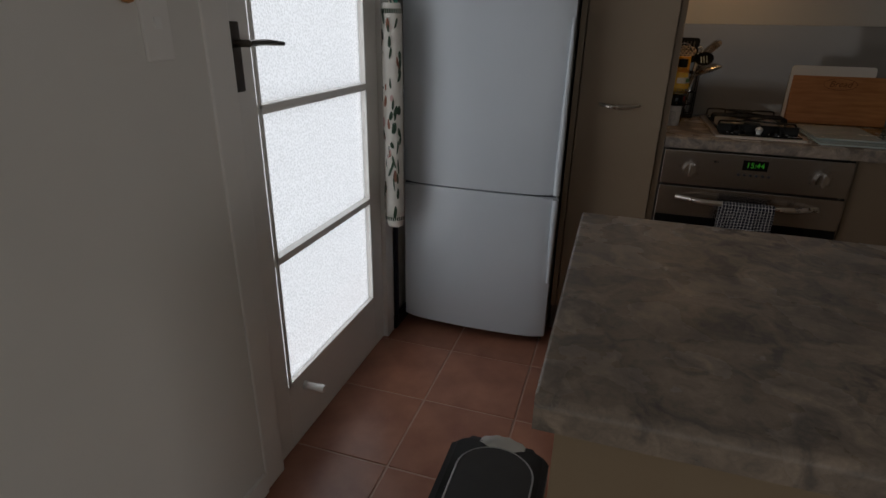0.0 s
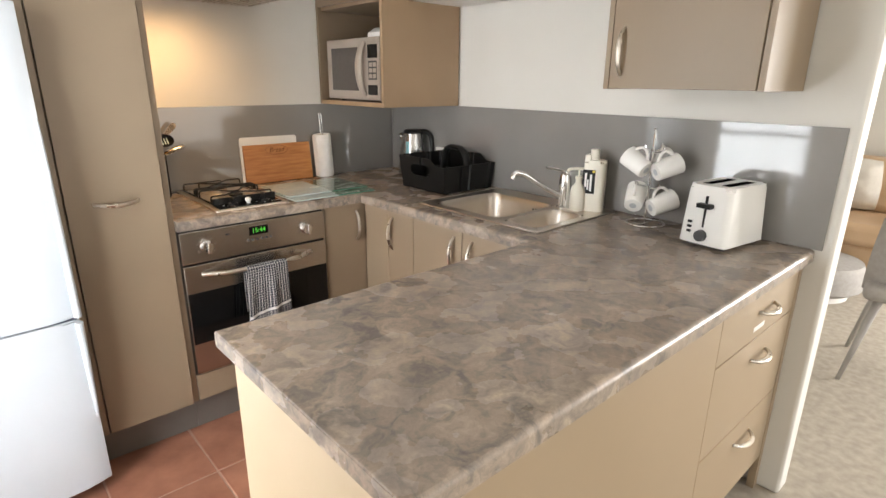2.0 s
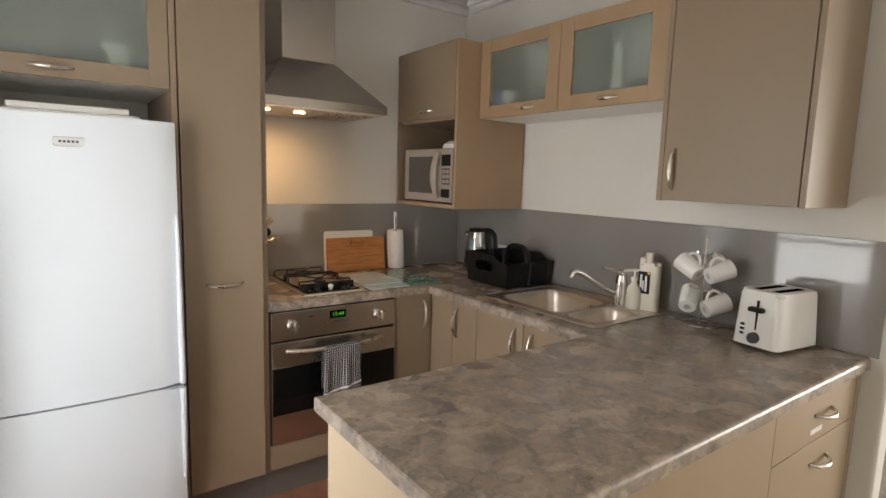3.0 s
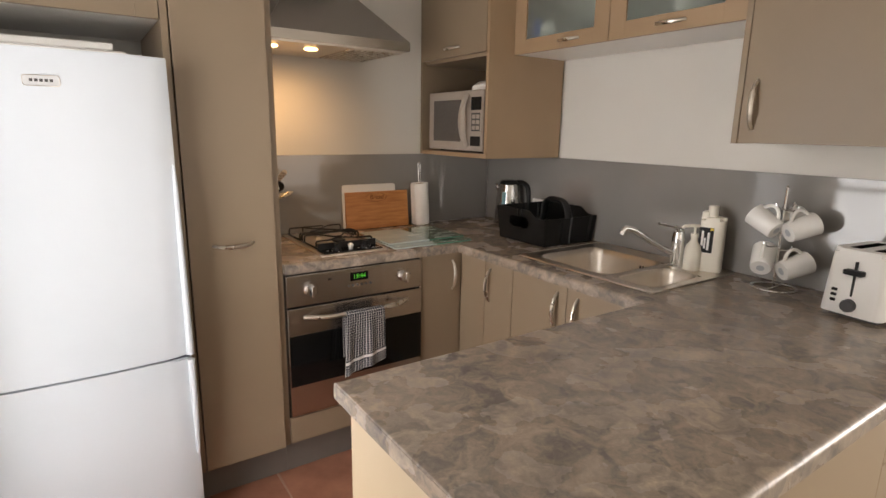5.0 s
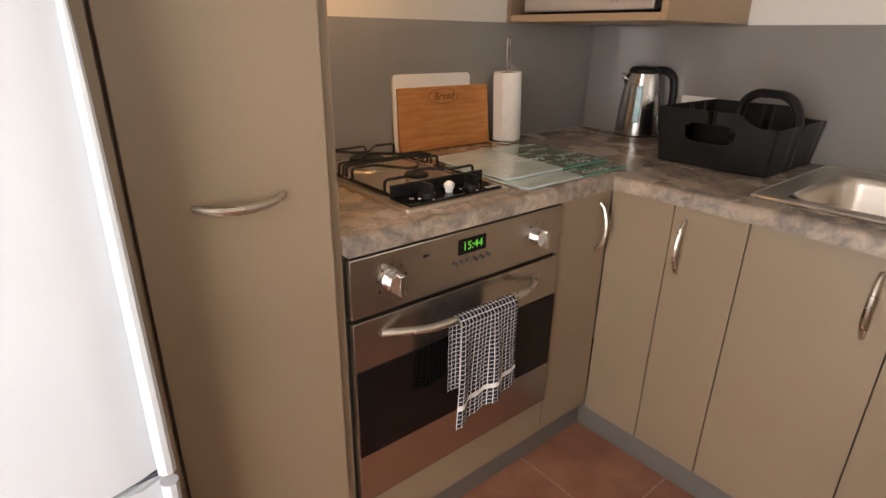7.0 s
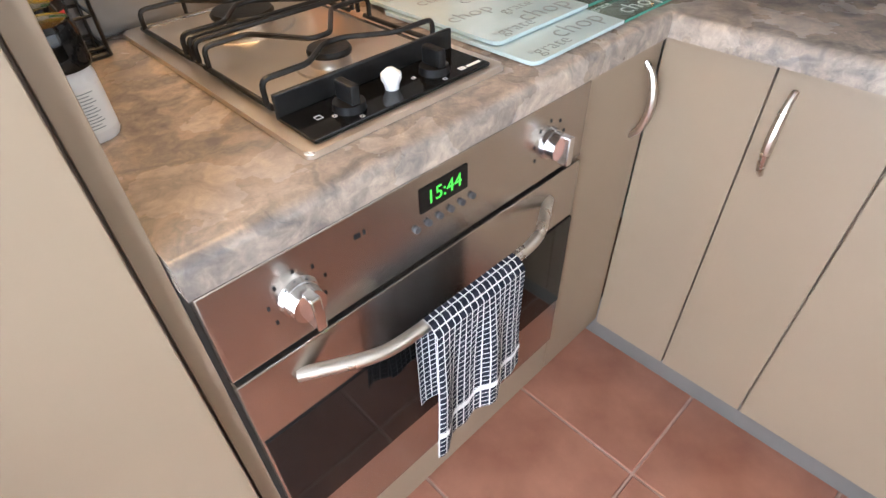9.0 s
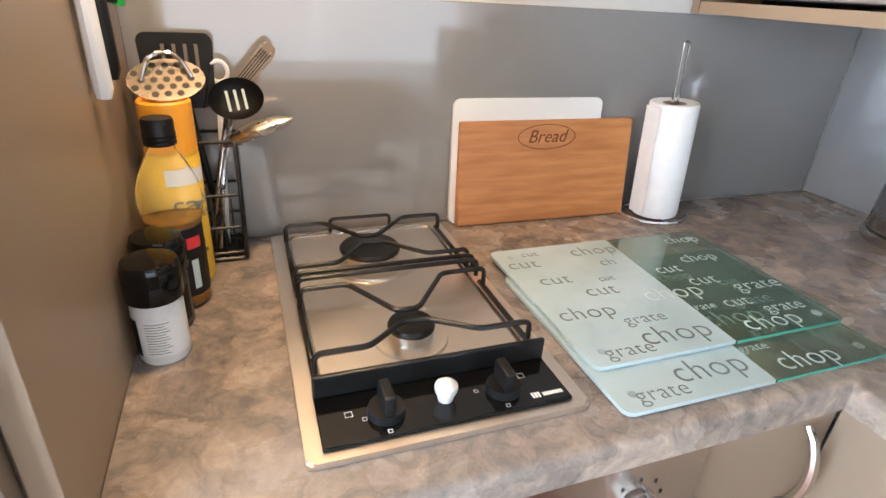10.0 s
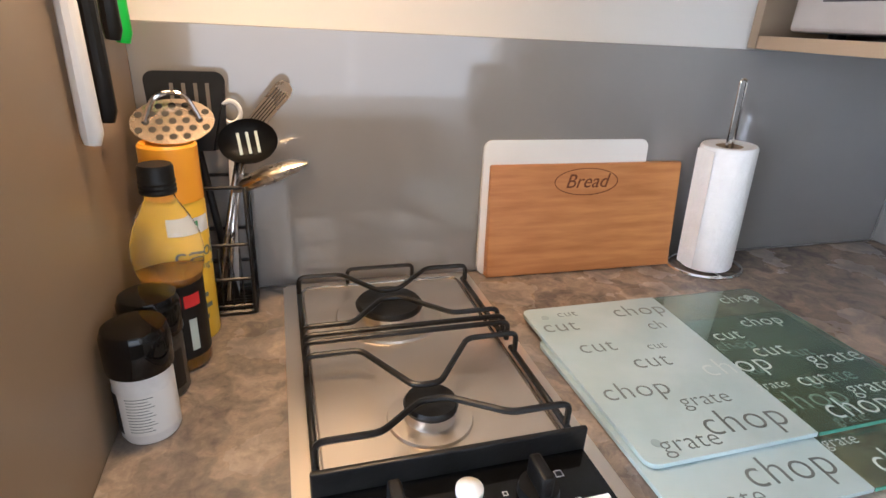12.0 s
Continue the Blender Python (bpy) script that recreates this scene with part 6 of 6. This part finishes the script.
def dining_chair(m):
    c = thing("dining_chair", (0, 0, 0), "grey upholstered dining chair with splayed metal legs", "chair", "dining chairs")
    part("seat", B((-0.22, -0.22, 0.42), (0.24, 0.22, 0.5), 0.035, 4), GREYF, c)
    bm = bmesh.new()
    rows_ = []
    for j in range(9):
        z = 0.44 + 0.42 * j / 8
        wdt = 0.23 - 0.03 * (j / 8) ** 2
        rows_.append([bm.verts.new((-0.2 - 0.07 * j / 8 + 0.13 * (abs(k - 6) / 6) ** 2, wdt * (k - 6) / 6, z - (0.05 * (abs(k - 6) / 6) ** 3 if j == 8 else 0))) for k in range(13)])
    for lo, hi in zip(rows_, rows_[1:]):
        for k in range(12):
            bm.faces.new((lo[k], lo[k + 1], hi[k + 1], hi[k]))
    bmesh.ops.solidify(bm, geom=bm.faces[:], thickness=0.045)
    bmesh.ops.bevel(bm, geom=[e for e in bm.edges if e.calc_face_angle(0) > 1.0], offset=0.012, segments=2, affect="EDGES")
    part("backrest", bm, GREYF, c)
    for sx in (-1, 1):
        for sy in (-1, 1):
            part("leg", tube(bmesh.new(), [(0.15 * sx, 0.15 * sy, 0.43), (0.23 * sx, 0.23 * sy, 0.0)], [0.02, 0.01], 10), LEGM, c)
    c.matrix_basis = m
    return c


dining_chair(pose(3.36, 0.66, 0, 0, 0, 8))
TAN = surf("tan_leather", (0.5, 0.34, 0.2), (0.58, 0.41, 0.26), 5, 0.45, bump=0.2, bump_scale=120)
so = thing("sofa", (5.1, 1.7, 0), "tan leather sofa with a cushion on it", "sofa")
part("base", B((4.72, 0.85, 0.06), (5.55, 2.75, 0.3), 0.03, 3), TAN, so)
for y in (0.95, 1.8):
    part("seat_cushion", B((4.66, y, 0.3), (5.3, y + 0.84, 0.46), 0.05, 4), TAN, so)
    part("back_cushion", B((5.22, y, 0.44), (5.52, y + 0.84, 0.86), 0.08, 4), TAN, so)
for y in (0.78, 2.65):
    part("arm", B((4.7, y, 0.06), (5.55, y + 0.16, 0.6), 0.05, 4), TAN, so)
for x, y in ((4.76, 0.9), (5.5, 0.9), (4.76, 2.7), (5.5, 2.7)):
    part("leg", cyl(bmesh.new(), (x, y, 0), (x, y, 0.065), 0.025), BLACK, so)
cu = thing("cushion", (5.15, 1.5, 0.46), "white ruffled cushion leaning on the sofa back", "cushion")
CM = Matrix.Translation((5.14, 1.42, 0.67)) @ Matrix.Rotation(radians(-18), 4, "Y")
b = bmesh.new()
n_ = 12
top_, bot_ = {}, {}
for i in range(n_ + 1):
    for j in range(n_ + 1):
        u_, v_ = i / n_ * 2 - 1, j / n_ * 2 - 1
        puff = 0.075 * (1 - u_ ** 4) * (1 - v_ ** 4) + 0.006
        wav = 0.006 * math.sin(9 * u_ + 5 * math.sin(6 * v_))
        top_[i, j] = b.verts.new(CM @ Vector((-puff - wav, u_ * 0.23 * (1 - 0.06 * v_ * v_), v_ * 0.21 * (1 - 0.06 * u_ * u_))))
        bot_[i, j] = b.verts.new(CM @ Vector((puff, u_ * 0.23 * (1 - 0.06 * v_ * v_), v_ * 0.21 * (1 - 0.06 * u_ * u_))))
for i in range(n_):
    for j in range(n_):
        for g_ in (top_, bot_):
            b.faces.new((g_[i, j], g_[i + 1, j], g_[i + 1, j + 1], g_[i, j + 1]))
for i in range(n_):
    for a_, c_ in (((i, 0), (i + 1, 0)), ((i, n_), (i + 1, n_)), ((0, i), (0, i + 1)), ((n_, i), (n_, i + 1))):
        b.faces.new((top_[a_], top_[c_], bot_[c_], bot_[a_]))
part("cover", b, FABRIC, cu)
po = thing("ottoman", (4.35, 1.35, 0), "low round grey upholstered ottoman on the carpet", "ottoman")
part("pad", lathe(bmesh.new(), (4.35, 1.35, 0), [(0.0, 0.05), (0.28, 0.05), (0.32, 0.08), (0.33, 0.18), (0.3, 0.25), (0.0, 0.27)], 36), GREYF, po)
part("base", lathe(bmesh.new(), (4.35, 1.35, 0), [(0.0, 0.0), (0.25, 0.0), (0.25, 0.0495), (0.0, 0.0495)], 30), WHITE, po)
# floor tiles, each a piece of its own
TX, TP = 0.331, 0.336
tile_meshes = {}
floor = bpy.data.objects["floor"]
for i in range(-2, 8):
    for j in range(-4, 5):
        x0, y0 = -0.1 + TX * i, 1.866 + TP * j
        a, c = (max(x0, -0.46), max(y0, 0.907)), (min(x0 + TX, 2.0), min(y0 + TP, 3.0))
        wx, wy = c[0] - a[0] - 0.005, c[1] - a[1] - 0.005
        if wx < 0.02 or wy < 0.02:
            continue
        key = (round(wx, 3), round(wy, 3))
        if key not in tile_meshes:
            tile_meshes[key] = mesh_of("tile", box(bmesh.new(), (-wx / 2, -wy / 2, -0.01), (wx / 2, wy / 2, 0.0), 0.0025, 1), TILE)
        o = new("tile", tile_meshes[key])
        o.parent = floor
        o.location = ((a[0] + c[0]) / 2, (a[1] + c[1]) / 2, random.uniform(-0.0006, 0.0006))
